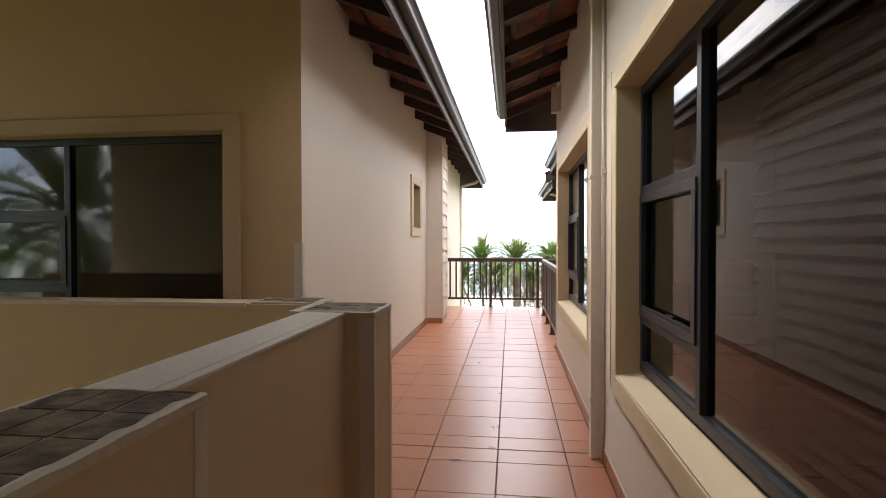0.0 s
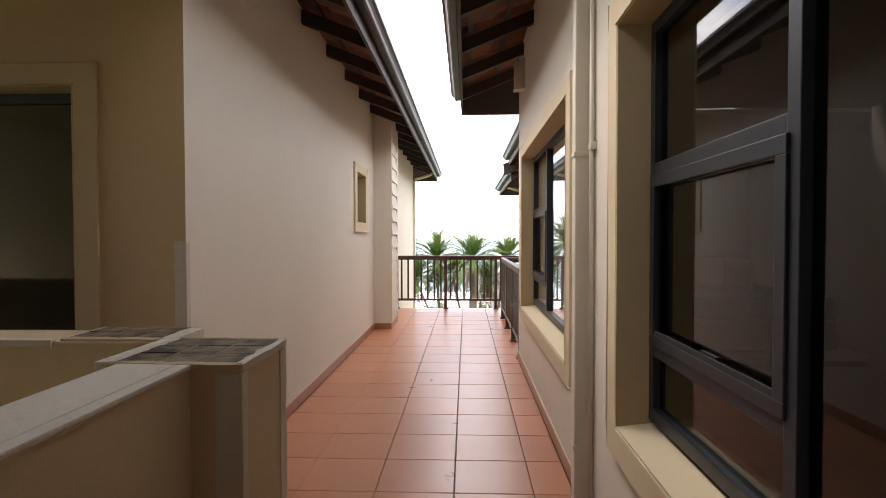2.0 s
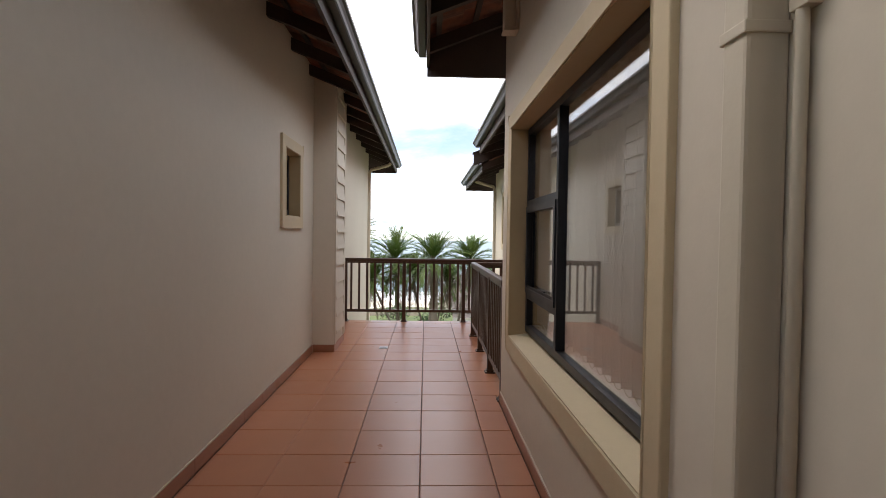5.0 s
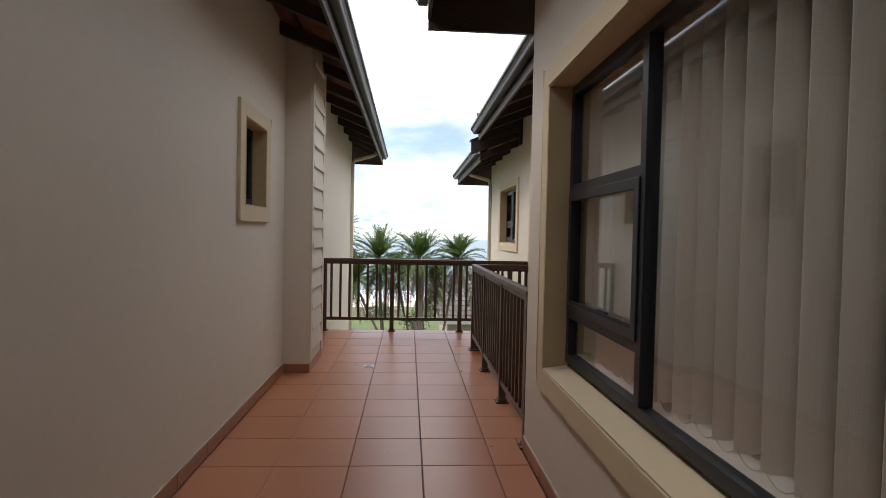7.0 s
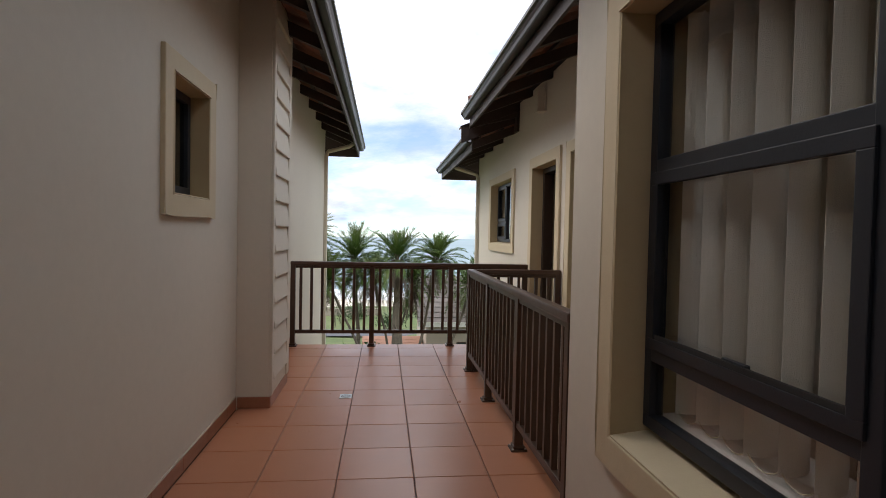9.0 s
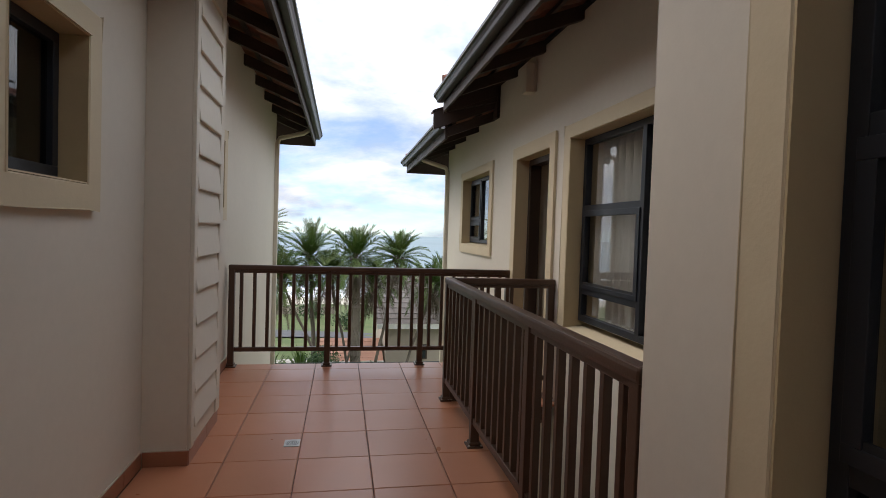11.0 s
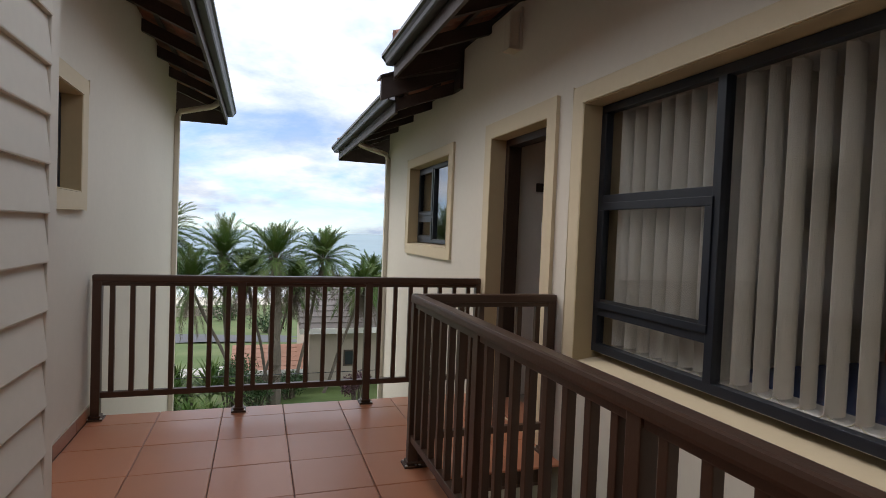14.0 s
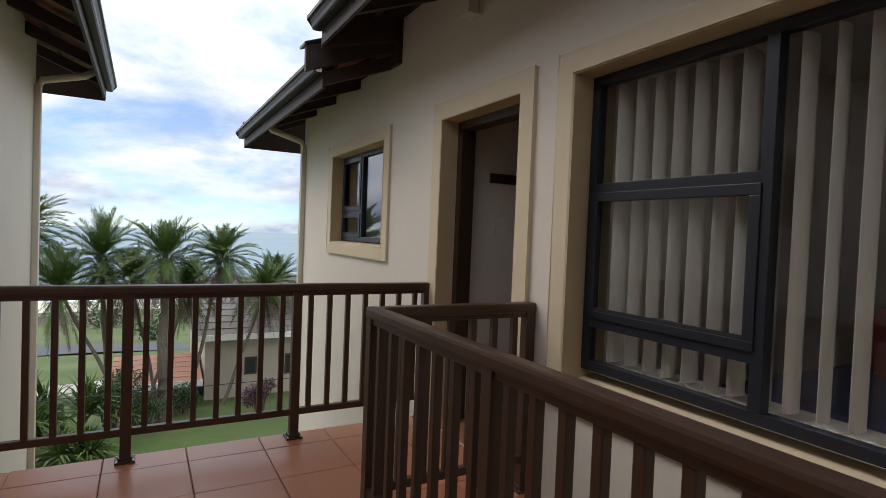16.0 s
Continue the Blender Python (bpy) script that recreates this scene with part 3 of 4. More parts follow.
# bed with a red cushion, dim behind the far window
bed = thing("bed", "low bed with a dark blue cover behind the window", "bed", (3.0, 8.3, 0))
put("base", box((2.2, 7.3, 0.0), (4.2, 9.1, 0.35), 0.02), DOORWOOD, bed)
put("cover", box((2.18, 7.28, 0.35), (4.2, 9.12, 0.62), 0.06), BLUECLOTH, bed)
cu = part("cushion", box((3.2, 7.9, 0.60), (3.6, 8.9, 1.02), 0.09), REDCLOTH)
tagged(cu, "dark red cushion lying on the bed", "cushion")

# ---------------------------------------------------------------- clad pier on the left wall
PY0, PY1, PX = 8.60, 9.31, -1.095
pier = structure(part("pier", box((XL, PY0, -0.012), (PX - 0.012, PY1, 3.1), 0.004), WALL), "plastered pier clad with horizontal boards", "pier")
for k in range(15):
    z0 = 0.200 + k * 0.1915
    z1 = min(z0 + 0.1915, 3.05)
    bm = prism([(PX - 0.012, z0 - 0.006), (PX + 0.014, z0 - 0.006), (PX + 0.016, z0), (PX - 0.006, z1), (PX - 0.012, z1)], "y", PY0 + 0.06, PY1 - 0.095)
    put("board", bm, WALL, pier)
put("plinth_board", box((PX - 0.012, PY0 + 0.06, 0.086), (PX - 0.004, PY1 - 0.095, 0.194), 0.002), WALL, pier)
put("corner_strip", box((PX - 0.012, PY1 - 0.095, 0.09), (PX + 0.010, PY1, 3.05), 0.006), WALL, pier)
put("corner_strip", box((PX - 0.012, PY0, 0.09), (PX + 0.010, PY0 + 0.06, 3.05), 0.006), WALL, pier)

# ---------------------------------------------------------------- parapets by the stair
ZP = 1.03
par = thing("parapet", "brown-beige plastered parapet wall round the stairwell", "parapet", (-0.75, 1.5, 0), kind="structure")
put("side_wall", box((-0.845, 1.02, -1.55), (-0.67, 2.15, ZP - 0.004), 0.006), PARAPET, par)
put("back_wall", box((-4.2, 2.43, -1.55), (-0.90, 2.62, ZP - 0.006), 0.006), PARAPET, par)
put("top_plaster", box((-0.843, 1.025, ZP - 0.0035), (-0.702, 2.145, ZP + 0.0005), 0.001), BEAD, par, "pale grey bare plaster on top of the wall")
put("edge_strip", box((-0.70, 1.02, ZP - 0.012), (-0.667, 2.145, ZP + 0.001), 0.004), BEAD, par, "pale plaster strip along the edge")
put("edge_strip", box((-4.2, 2.425, ZP - 0.022), (-1.22, 2.45, ZP), 0.003), BEAD, par, "pale plaster strip along the edge")


def rough_strip(a, b, across, wide, z0, z1, rnd):
    """A hand-laid plaster strip from a to b on a cap's rim; across points inwards, its inner edge and its top wander."""
    bm = bmesh.new()
    a, b, across = Vector(a), Vector(b), Vector(across)
    n = max(4, round((b - a).length / 0.035))
    rings = []
    for i in range(n + 1):
        p, w, top = a.lerp(b, i / n), wide * rnd.uniform(0.65, 1.35), z1 + rnd.uniform(-0.001, 0.0015)
        q = p + across * w
        o = p - across * rnd.uniform(0.003, 0.006)
        rings.append([bm.verts.new(v) for v in ((o.x, o.y, z0), (o.x, o.y, top - 0.004), (p.x + across.x * 0.005, p.y + across.y * 0.005, top), (q.x, q.y, top - 0.0015), (q.x, q.y, z0))])
    for c, d in zip(rings, rings[1:]):
        for k in range(5):
            bm.faces.new((c[k], c[(k + 1) % 5], d[(k + 1) % 5], d[k]))
    bm.faces.new(rings[0][::-1])
    bm.faces.new(rings[-1])
    return bm


def capped_pillar(name, x0, x1, y0, y1, label):
    root = thing(name, label, "pillar", ((x0 + x1) / 2, (y0 + y1) / 2, 0), kind="structure")
    put("shaft", box((x0, y0, -0.012), (x1, y1, ZP - 0.012), 0.006), PARAPET, root)
    rnd = random.Random(name + str(y0))
    for left in (True, False):
        for near in (True, False):
            b = rnd.uniform(0.036, 0.048)
            c = b
            if near and not left:
                b, c = 0.062, 0.030
            xa, xb = (x0 - 0.003, x0 + b) if left else (x1 - b, x1 + 0.003)
            ya, yb = (y0 - 0.003, y0 + c) if near else (y1 - c, y1 + 0.003)
            put("corner_bead", box((xa, ya, 0.0), (xb, yb, ZP - 0.020), 0.004), BEAD, root, "pale unpainted corner plaster")
    put("cap_bed", box((x0 + 0.004, y0 + 0.004, ZP - 0.012), (x1 - 0.004, y1 - 0.004, ZP + 0.0015)), SLATEGROUT, root)
    z0, z1 = ZP - 0.016, ZP + 0.005
    for p, q, inward in (((x0, y0, 0), (x0, y1, 0), (1, 0, 0)), ((x1, y0, 0), (x1, y1, 0), (-1, 0, 0)), ((x0, y0, 0), (x1, y0, 0), (0, 1, 0)), ((x0, y1, 0), (x1, y1, 0), (0, -1, 0))):
        put("edge_strip", rough_strip(p, q, inward, 0.015 if inward[0] else 0.007, z0, z1, rnd), BEAD if inward[0] else PARAPET, root, "hand-laid plaster edge round the cap")
    n, m = max(2, round((x1 - x0) / 0.095)), max(2, round((y1 - y0) / 0.12))
    for i in range(n):
        for j in range(m):
            dx, dy = (x1 - x0 - 0.016) / n, (y1 - y0 - 0.016) / m
            a, c = x0 + 0.008 + i * dx, y0 + 0.008 + j * dy
            put("slate_tile", box((a + 0.0035, c + 0.0035, ZP - 0.001), (a + dx - 0.0035, c + dy - 0.0035, ZP + 0.003 + rnd.uniform(0, 0.0015)), 0.001), SLATE, root)
    return root


capped_pillar("pillar", -0.865, -0.552, 2.15, 2.45, "plastered pillar with a dark slate-tiled top")
capped_pillar("pillar", -1.20, -0.90, 2.441, 2.63, "plastered pillar stub with a dark slate-tiled top")
capped_pillar("pillar", -0.86, -0.582, 0.42, 1.02, "plastered wall stub with a dark slate-tiled top")
put("edge_strip", box((-0.90, 2.15, ZP - 0.05), (-0.869, 2.62, ZP + 0.004), 0.004), BEAD, par, "pale plaster joint between the caps")
structure(part("corner_patch", box((XL - 0.055, YC - 0.006, -0.01), (XL + 0.004, YC + 0.03, 1.30), 0.003), BEAD), "pale unpainted plaster strip on the wall corner", "plaster patch")

# ---------------------------------------------------------------- roofs: rafters, battens, tiles, fascia, gutter
def eave(name, label, wall_x, out, y0, y1, zw, reach, rafter_ys, slope=0.40, back=2.6, end_lo=False, end_hi=True, gut=0.11, drop=0.045, barge=False):
    """One roof slope with an open eave. out: sign of the direction in which it overhangs; zw: underside of the rafters at the wall face."""
    root = thing(name, label, "roof", (wall_x, (y0 + y1) / 2, zw), kind="structure")
    tip = wall_x + out * reach
    zt = zw - slope * reach
    ridge = wall_x - out * back
    zr = zw + slope * back
    depth = 0.11

    def line(x, lift):
        return (x, zw + (wall_x - x) * out * slope + lift)

    for y in rafter_ys:
        put("rafter", prism([line(tip, 0), line(ridge, 0), line(ridge, depth), line(tip, depth)], "y", y - 0.028, y + 0.028), TIMBER, root, "dark-stained rafter")
    k = 0
    x = 0.05
    while x < reach + 0.35:
        xx = tip - out * x
        bm = prism([line(xx, depth), line(xx - out * 0.045, depth), line(xx - out * 0.045, depth + 0.035), line(xx, depth + 0.035)], "y", y0, y1)
        put("batten", bm, TIMBER, root)
        x += 0.31
    # rolled tiles in courses, as one sheet with thickness
    per, course = 0.30, 0.34
    length = (reach + back) * math.hypot(1, slope)
    nc = int(length / course) + 1
    nu = int((y1 - y0 + 0.06) / (per / 8))
    verts, faces = [], []
    for c in range(nc):
        for e in (0, 1):
            s = (c + e) * course - 0.05
            xx = tip - out * (s / math.hypot(1, slope))
            lift = depth + 0.045 + (0.028 if e == 0 else 0.0)
            for i in range(nu + 1):
                y = y0 - 0.03 + (y1 - y0 + 0.06) * i / nu
                roll = 0.030 * max(0.0, math.sin(2 * math.pi * (y / per))) - 0.012 * max(0.0, -math.sin(2 * math.pi * (y / per)))
                px, pz = line(xx, lift + roll)
                verts.append((px, y, pz))
    row = nu + 1
    for r in range(2 * nc - 1):
        for i in range(nu):
            a = r * row + i
            faces.append((a, a + 1, a + row + 1, a + row))
    n = len(verts)
    verts += [(vx, vy, vz - 0.014) for vx, vy, vz in verts]
    faces += [tuple(v + n for v in f[::-1]) for f in faces]
    for i in range(nu):
        faces.append((i, i + 1, i + 1 + n, i + n))
    me = bpy.data.meshes.new("roof_tiles")
    me.from_pydata(verts, [], faces)
    me.materials.append(ROOF)
    under(new("roof_tiles", me), root)
    # far slope, plain tiles
    put("far_slope", prism([(ridge, zr + depth), (ridge - out * 3.0, zr + depth - 3.0 * slope), (ridge - out * 3.0, zr + depth - 3.0 * slope + 0.06), (ridge, zr + depth + 0.06)], "y", y0, y1), ROOF, root)
    put("ridge_cap", tube([(ridge, y0, zr + depth + 0.03), (ridge, y1, zr + depth + 0.03)], 0.11, 10), ROOF, root)
    # fascia and ogee gutter
    f0, f1 = sorted((tip, tip + out * 0.025))
    put("fascia", box((f0, y0, zt - 0.03), (f1, y1, zt + 0.17), 0.003), TIMBER, root, "dark-stained fascia board")
    g = tip + out * 0.027
    zb = zt + 0.072
    ogee = [(0, 0.005), (0.012, 0), (0.062, 0), (0.072, 0.012), (0.078, 0.045), (0.092, 0.075), (gut, 0.085), (gut, 0.118), (gut - 0.010, 0.118), (gut - 0.010, 0.095), (0.080, 0.085), (0.066, 0.050), (0.060, 0.010), (0.010, 0.010), (0.006, 0.118), (0, 0.118)]
    put("gutter", prism([(g + out * u, zb + v * 0.77) for u, v in ogee], "y", y0 - 0.02, y1 + 0.02), GUTTER, root, "dark brown pressed-metal gutter")
    put("gutter_stop", prism([(g + out * u, zb + v * 0.77) for u, v in ((0, 0), (0.062, 0), (0.075, 0.03), (gut, 0.085), (gut, 0.118), (0, 0.118))], "y", y1 + 0.02, y1 + 0.024), GUTTER, root)
    y = y0 + 0.6
    while y < y1:
        put("gutter_bracket", box((min(g, g + out * gut), y - 0.012, zb + 0.086), (max(g, g + out * gut), y + 0.012, zb + 0.094), 0.001), GUTTER, root)
        y += 0.9
    for flag, y in ((end_lo, y0), (end_hi, y1)):
        if flag:
            s = 1 if flag is end_hi and y == y1 else -1
            ya, yb = sorted((y, y + s * 0.03))
            put("end_board", prism([(tip + out * 0.02, zt - drop), (wall_x - out * 0.30, zt - drop if flag == "flat" else zw + 0.30 * slope - drop), line(wall_x - out * 0.30, depth + 0.06), line(tip + out * 0.02, depth + 0.06)], "y", ya, yb), TIMBER, root, "dark-stained end board of the eave")
    # half-round verge tiles up the far end
    s0 = -0.03
    while s0 < reach + 0.9:
        a, b = tip - out * s0, tip - out * (s0 + 0.40)
        up = 0.065 if end_hi is True else 0.0
        (ax, az), (bx2, bz) = line(a, depth + 0.105 + up), line(b, depth + 0.075 + up)
        put("verge_tile", tube([(ax, y1 - 0.06, az), (bx2, y1 - 0.06, bz)], [0.095, 0.075], 12), ROOF, root)
        s0 += 0.36
    if barge:
        put("barge_board", prism([line(tip + out * 0.17, 0.13), line(wall_x, 0.13), line(wall_x, 0.335), line(tip + out * 0.17, 0.335)], "y", y0 - 0.05, y0), TIMBER, root, "dark brown barge board across the roof's end")
        put("barge_cap", prism([line(tip + out * 0.185, 0.330), line(wall_x, 0.330), line(wall_x, 0.350), line(tip + out * 0.185, 0.350)], "y", y0 - 0.065, y0 + 0.10), GUTTER, root)
    return root


def flashing():
    bm = prism([(0.86, 2.70), (1.69, 2.92), (1.69, 3.12), (0.86, 2.80)], "y", 11.455, 11.56)
    box((1.405, 11.44, 2.66), (1.475, 11.60, 3.00), bm=bm)
    structure(part("roof_flashing", bm, TIMBER), "dark boarded gap between the two roofs", "roof trim")


def steps(a, b, d):
    return [a + d * i for i in range(int((b - a) / d + 1e-6) + 1)]


eave("roof_west", "clay-tiled roof with dark open eaves and a brown gutter", XL, 1, -3.0, 15.2, 3.02, 0.545, [y for y in steps(-2.48, 14.9, 0.775)], end_hi="flat")
eave("roof_east", "clay-tiled roof with dark open eaves and a brown gutter", XR, -1, -3.0, 7.42, 3.10, 0.60, [y for y in steps(-2.97, 7.3, 0.775)], end_hi="flat", drop=0.098)
eave("roof_far_east", "upper clay-tiled roof with dark eaves and gutter", XF, -1, 7.46, 11.44, 2.96, 0.63, [y for y in steps(7.75, 11.4, 0.775)], end_hi=True)
eave("roof_low_east", "lower clay-tiled roof with dark eaves and gutter", XF, -1, 11.60, 15.35, 2.665, 0.57, [y for y in steps(11.66, 15.0, 0.755)], end_hi="flat", barge=True)

flashing()

# ---------------------------------------------------------------- railings
def rail_run(root, axis, fixed, a, b, posts, top=0.967):
    """A straight run of railing along an axis, with posts on foot plates and panels of bars."""
    def bx(u0, u1, d0, d1, z0, z1, bevel=0.004):
        return box((u0, fixed + d0, z0), (u1, fixed + d1, z1), bevel) if axis == "x" else box((fixed + d0, u0, z0), (fixed + d1, u1, z1), bevel)

    put("handrail", bx(a, b, -0.032, 0.032, top - 0.050, top, 0.013), RAIL, root)
    for p in posts:
        post = put("post", bx(p - 0.027, p + 0.027, -0.027, 0.027, 0.012, top - 0.044), RAIL, root)
        foot = part("foot_plate", bx(p - 0.05, p + 0.05, -0.05, 0.05, 0.0005, 0.012, 0.003), RAIL)
        foot.parent = post
        collar = part("collar", bx(p - 0.036, p + 0.036, -0.036, 0.036, 0.012, 0.032, 0.006), RAIL)
        collar.parent = post
        for du in (-0.038, 0.038):
            for dd in (-0.038, 0.038):
                bolt = part("bolt", bx(p + du - 0.006, p + du + 0.006, dd - 0.006, dd + 0.006, 0.011, 0.018, 0.002), STEEL)
                bolt.parent = post
    for p, q in zip(posts, posts[1:]):
        u0, u1 = p + 0.027, q - 0.027
        put("bottom_rail", bx(u0, u1, -0.019, 0.019, 0.145, 0.185), RAIL, root)
        put("top_bar", bx(u0, u1, -0.019, 0.019, top - 0.075, top - 0.044), RAIL, root)
        n = max(2, round((u1 - u0) / 0.12))
        for i in range(n):
            u = u0 + (u1 - u0) * (i + 0.5) / n
            put("bar", bx(u - 0.0155, u + 0.0155, -0.0155, 0.0155, 0.180, top - 0.072, 0.003), RAIL, root)


r1 = thing("railing", "dark brown metal railing across the end of the walkway", "railing", (0, 10.80, 0))
rail_run(r1, "x", 10.80, -1.325, 1.432, [-1.295, -0.405, 0.505, 1.405])
r2 = thing("railing", "dark brown metal railing round the open well", "railing", (0.555, 8.5, 0))
rail_run(r2, "y", 0.555, YR + 0.005, 9.672, [YR + 0.04, 7.735, 8.705, 9.64], top=0.979)
rail_run(r2, "x", 9.64, 0.588, 1.435, [0.61, 1.405], top=0.979)

edge = thing("slab_edge", "dark brown painted edge of the landing beside the well", "floor edge", (1.0, 9.65, -0.17), kind="structure")
put("board", box((0.6625, 9.640, -0.19), (XF - 0.002, 9.6595, -0.004), 0.004), RAIL, edge)
put("board", box((0.6425, YR + 0.002, -0.19), (0.660, 9.6395, -0.004), 0.004), RAIL, edge)

# ---------------------------------------------------------------- pipes, lamps, drain
dp = thing("downpipe", "cream painted square downpipe on the wall", "downpipe", (0.49, 3.43, 0))
put("pipe", box((0.452, 3.40, 0.0), (0.528, 3.475, 3.05), 0.008), PIPE, dp)
for z in (1.68, 2.75, 0.35):
    put("clip", box((0.447, 3.396, z), (0.5295, 3.479, z + 0.022), 0.003), PIPE, dp)
cd = thing("conduit", "thin cream painted conduit beside the downpipe", "conduit", (0.515, 3.35, 0))
put("tube", tube([(0.515, 3.352, 0.0), (0.515, 3.352, 3.05)], 0.011, 10), PIPE, cd, smooth=True)
put("bracket", box((0.503, 3.325, 1.70), (0.5295, 3.37, 1.735), 0.003), PIPE, cd)
for name, x, y, z, s in (("west", XL, YEND - 0.07, 2.82, 1), ("east", XF, YEND - 0.07, 2.50, -1)):
    d = thing("downpipe", "cream painted downpipe at the building corner", "downpipe", (x, y, GROUND))
    put("pipe", box((min(x, x + s * 0.06), y - 0.04, GROUND), (max(x, x + s * 0.06), y + 0.04, z - 0.16), 0.008), PIPE, d)
    put("elbow", tube([(x + s * 0.03, y, z - 0.18), (x + s * 0.06, y, z - 0.10), (x + s * 0.42, y, z + 0.00), (x + s * 0.52, y, z + 0.07)], 0.036, 10), PIPE, d, smooth=True)


def wall_light(x, y, z):
    """A bulkhead lamp on a wall that faces -x."""
    r = thing("wall_light", "unlit cream box-shaped lamp high on the wall", "wall light", (x, y, z), group="wall lights")
    put("base_plate", box((x - 0.02, y - 0.07, z), (x, y + 0.07, z + 0.30), 0.004), SOCK, r)
    put("cover", box((x - 0.10, y - 0.055, z + 0.01), (x - 0.018, y + 0.055, z + 0.27), 0.018), SOCK, r)
    put("rim", box((x - 0.104, y - 0.06, z - 0.004), (x - 0.018, y + 0.06, z + 0.016), 0.004), SOCK, r)
    return r


wall_light(XR, 6.25, 2.73)
wall_light(XF, 10.32, 2.66)

drain = thing("floor_drain", "small square steel drain set in the tiles", "drain", (-0.556, 8.862, 0))
put("frame", box((-0.61, 8.808, -0.004), (-0.515, 8.916, 0.0025), 0.001), STEEL, drain)
put("well", tube([(-0.562, 8.862, 0.0024), (-0.562, 8.862, 0.0032)], 0.040, 20), DARK, drain)
for r0 in (0.034, 0.022, 0.010):
    ring = bmesh.new()
    n = 18
    vs = [(ring.verts.new((-0.562 + (r0 - 0.0035) * math.cos(t), 8.862 + (r0 - 0.0035) * math.sin(t), 0.0045)), ring.verts.new((-0.562 + (r0 + 0.0035) * math.cos(t), 8.862 + (r0 + 0.0035) * math.sin(t), 0.0045))) for t in [2 * math.pi * k / n for k in range(n)]]
    for k in range(n):
        ring.faces.new((vs[k][0], vs[k][1], vs[(k + 1) % n][1], vs[(k + 1) % n][0]))
    put("grating", ring, STEEL, drain)

# ---------------------------------------------------------------- ground, road, beach, sea
def hill(x, y):
    """The height of the ground: a terrace under the buildings, then a slope down to the beach."""
    if y < 24:
        return GROUND
    return max(-12.2, GROUND - (y - 24) * 0.098) + 0.12 * math.sin(x * 0.35 + y * 0.21) * min(1, (y - 24) / 10)


def sheet(name, mat, x0, x1, y0, y1, nx, ny, height):
    verts = [(x0 + (x1 - x0) * i / nx, y0 + (y1 - y0) * j / ny, 0) for j in range(ny + 1) for i in range(nx + 1)]
    verts = [(x, y, height(x, y)) for x, y, _ in verts]
    faces = [(j * (nx + 1) + i, j * (nx + 1) + i + 1, (j + 1) * (nx + 1) + i + 1, (j + 1) * (nx + 1) + i) for j in range(ny) for i in range(nx)]
    me = bpy.data.meshes.new(name)
    me.from_pydata(verts, [], faces)
    me.materials.append(mat)
    ob = new(name, me)
    for p in me.polygons:
        p.use_smooth = True
    return ob


structure(sheet("ground", GRASS, -150, 150, -60, 108, 60, 56, hill), "green lawn sloping down towards the sea", "lawn")
structure(sheet("road", ASPHALT, -60, 18, 43.5, 49.5, 40, 4, lambda x, y: hill(x, y) + 0.05), "grey asphalt road below the lawn", "road")
structure(sheet("path", PAVING, -40, -1.2, 31.0, 33.5, 30, 3, lambda x, y: hill(x, y) + 0.04), "pale paved path across the lawn", "path")
structure(sheet("beach", SAND, -400, 400, 96, 124, 30, 8, lambda x, y: -12.0 - max(0, y - 104) * 0.03), "pale beach sand", "beach")
structure(sheet("surf", FOAM, -600, 600, 108, 132, 120, 8, lambda x, y: -12.28 + 0.12 * math.sin(x * 0.11 + y * 0.5)), "white breaking surf along the beach", "surf")
structure(sheet("water", SEA, -4000, 4000, 100, 1400, 6, 6, lambda x, y: -12.5), "grey-blue sea reaching the horizon", "sea")
structure(part("well_floor", box((XR + 0.25, YR, GROUND - 0.05), (XF, 14.0, GROUND + 0.04)), PAVING), "pale paving at the foot of the well", "paving")


# ---------------------------------------------------------------- palms and shrubs
def frond(verts, faces, base, yaw, lift, length, droop, rnd, leaf_len=0.42, count=26, width=0.030, fold=0.35):
    """One feather palm leaf: a bent rachis with two rows of narrow leaflets held in a V that opens upwards by fold."""
    pts, d, p = [], Vector((math.cos(yaw) * math.cos(lift), math.sin(yaw) * math.cos(lift), math.sin(lift))), Vector(base)
    step = length / count
    for i in range(count + 1):
        pts.append(p.copy())
        d.z -= droop * (i / count) * 2 / count
        d.normalize()
        p = p + d * step
    side = Vector((-math.sin(yaw), math.cos(yaw), 0))
    for i in range(1, count + 1):
        a, along = pts[i], (pts[i] - pts[i - 1]).normalized()
        f = i / count
        over = side.cross(along) * -1
        if over.z < 0:
            over = over * -1
        n = len(verts)
        w = 0.018 * (1 - 0.8 * f)
        verts += [tuple(pts[i - 1] - side * w), tuple(pts[i - 1] + side * w), tuple(a + side * w), tuple(a - side * w)]
        faces.append((n, n + 1, n + 2, n + 3))
        if f < 0.14:
            continue
        ll = leaf_len * (0.45 + 2.2 * f * (1.05 - f)) * rnd.uniform(0.8, 1.15)
        for s in (-1, 1):
            way = (side * s * (0.85 - 0.35 * f) + along * (0.55 + 0.6 * f + rnd.uniform(-0.1, 0.15)) + over * (fold + rnd.uniform(-0.22, 0.2))).normalized()
            mid = a + way * ll * 0.55
            end = a + way * ll + Vector((0, 0, -0.16 * ll))
            wv = along * width
            n = len(verts)
            verts += [tuple(a - wv * 0.5), tuple(a + wv * 0.5), tuple(mid + wv * 0.55), tuple(mid - wv * 0.55), tuple(end)]
            faces.append((n, n + 1, n + 2, n + 3))
            faces.append((n + 3, n + 2, n + 4))


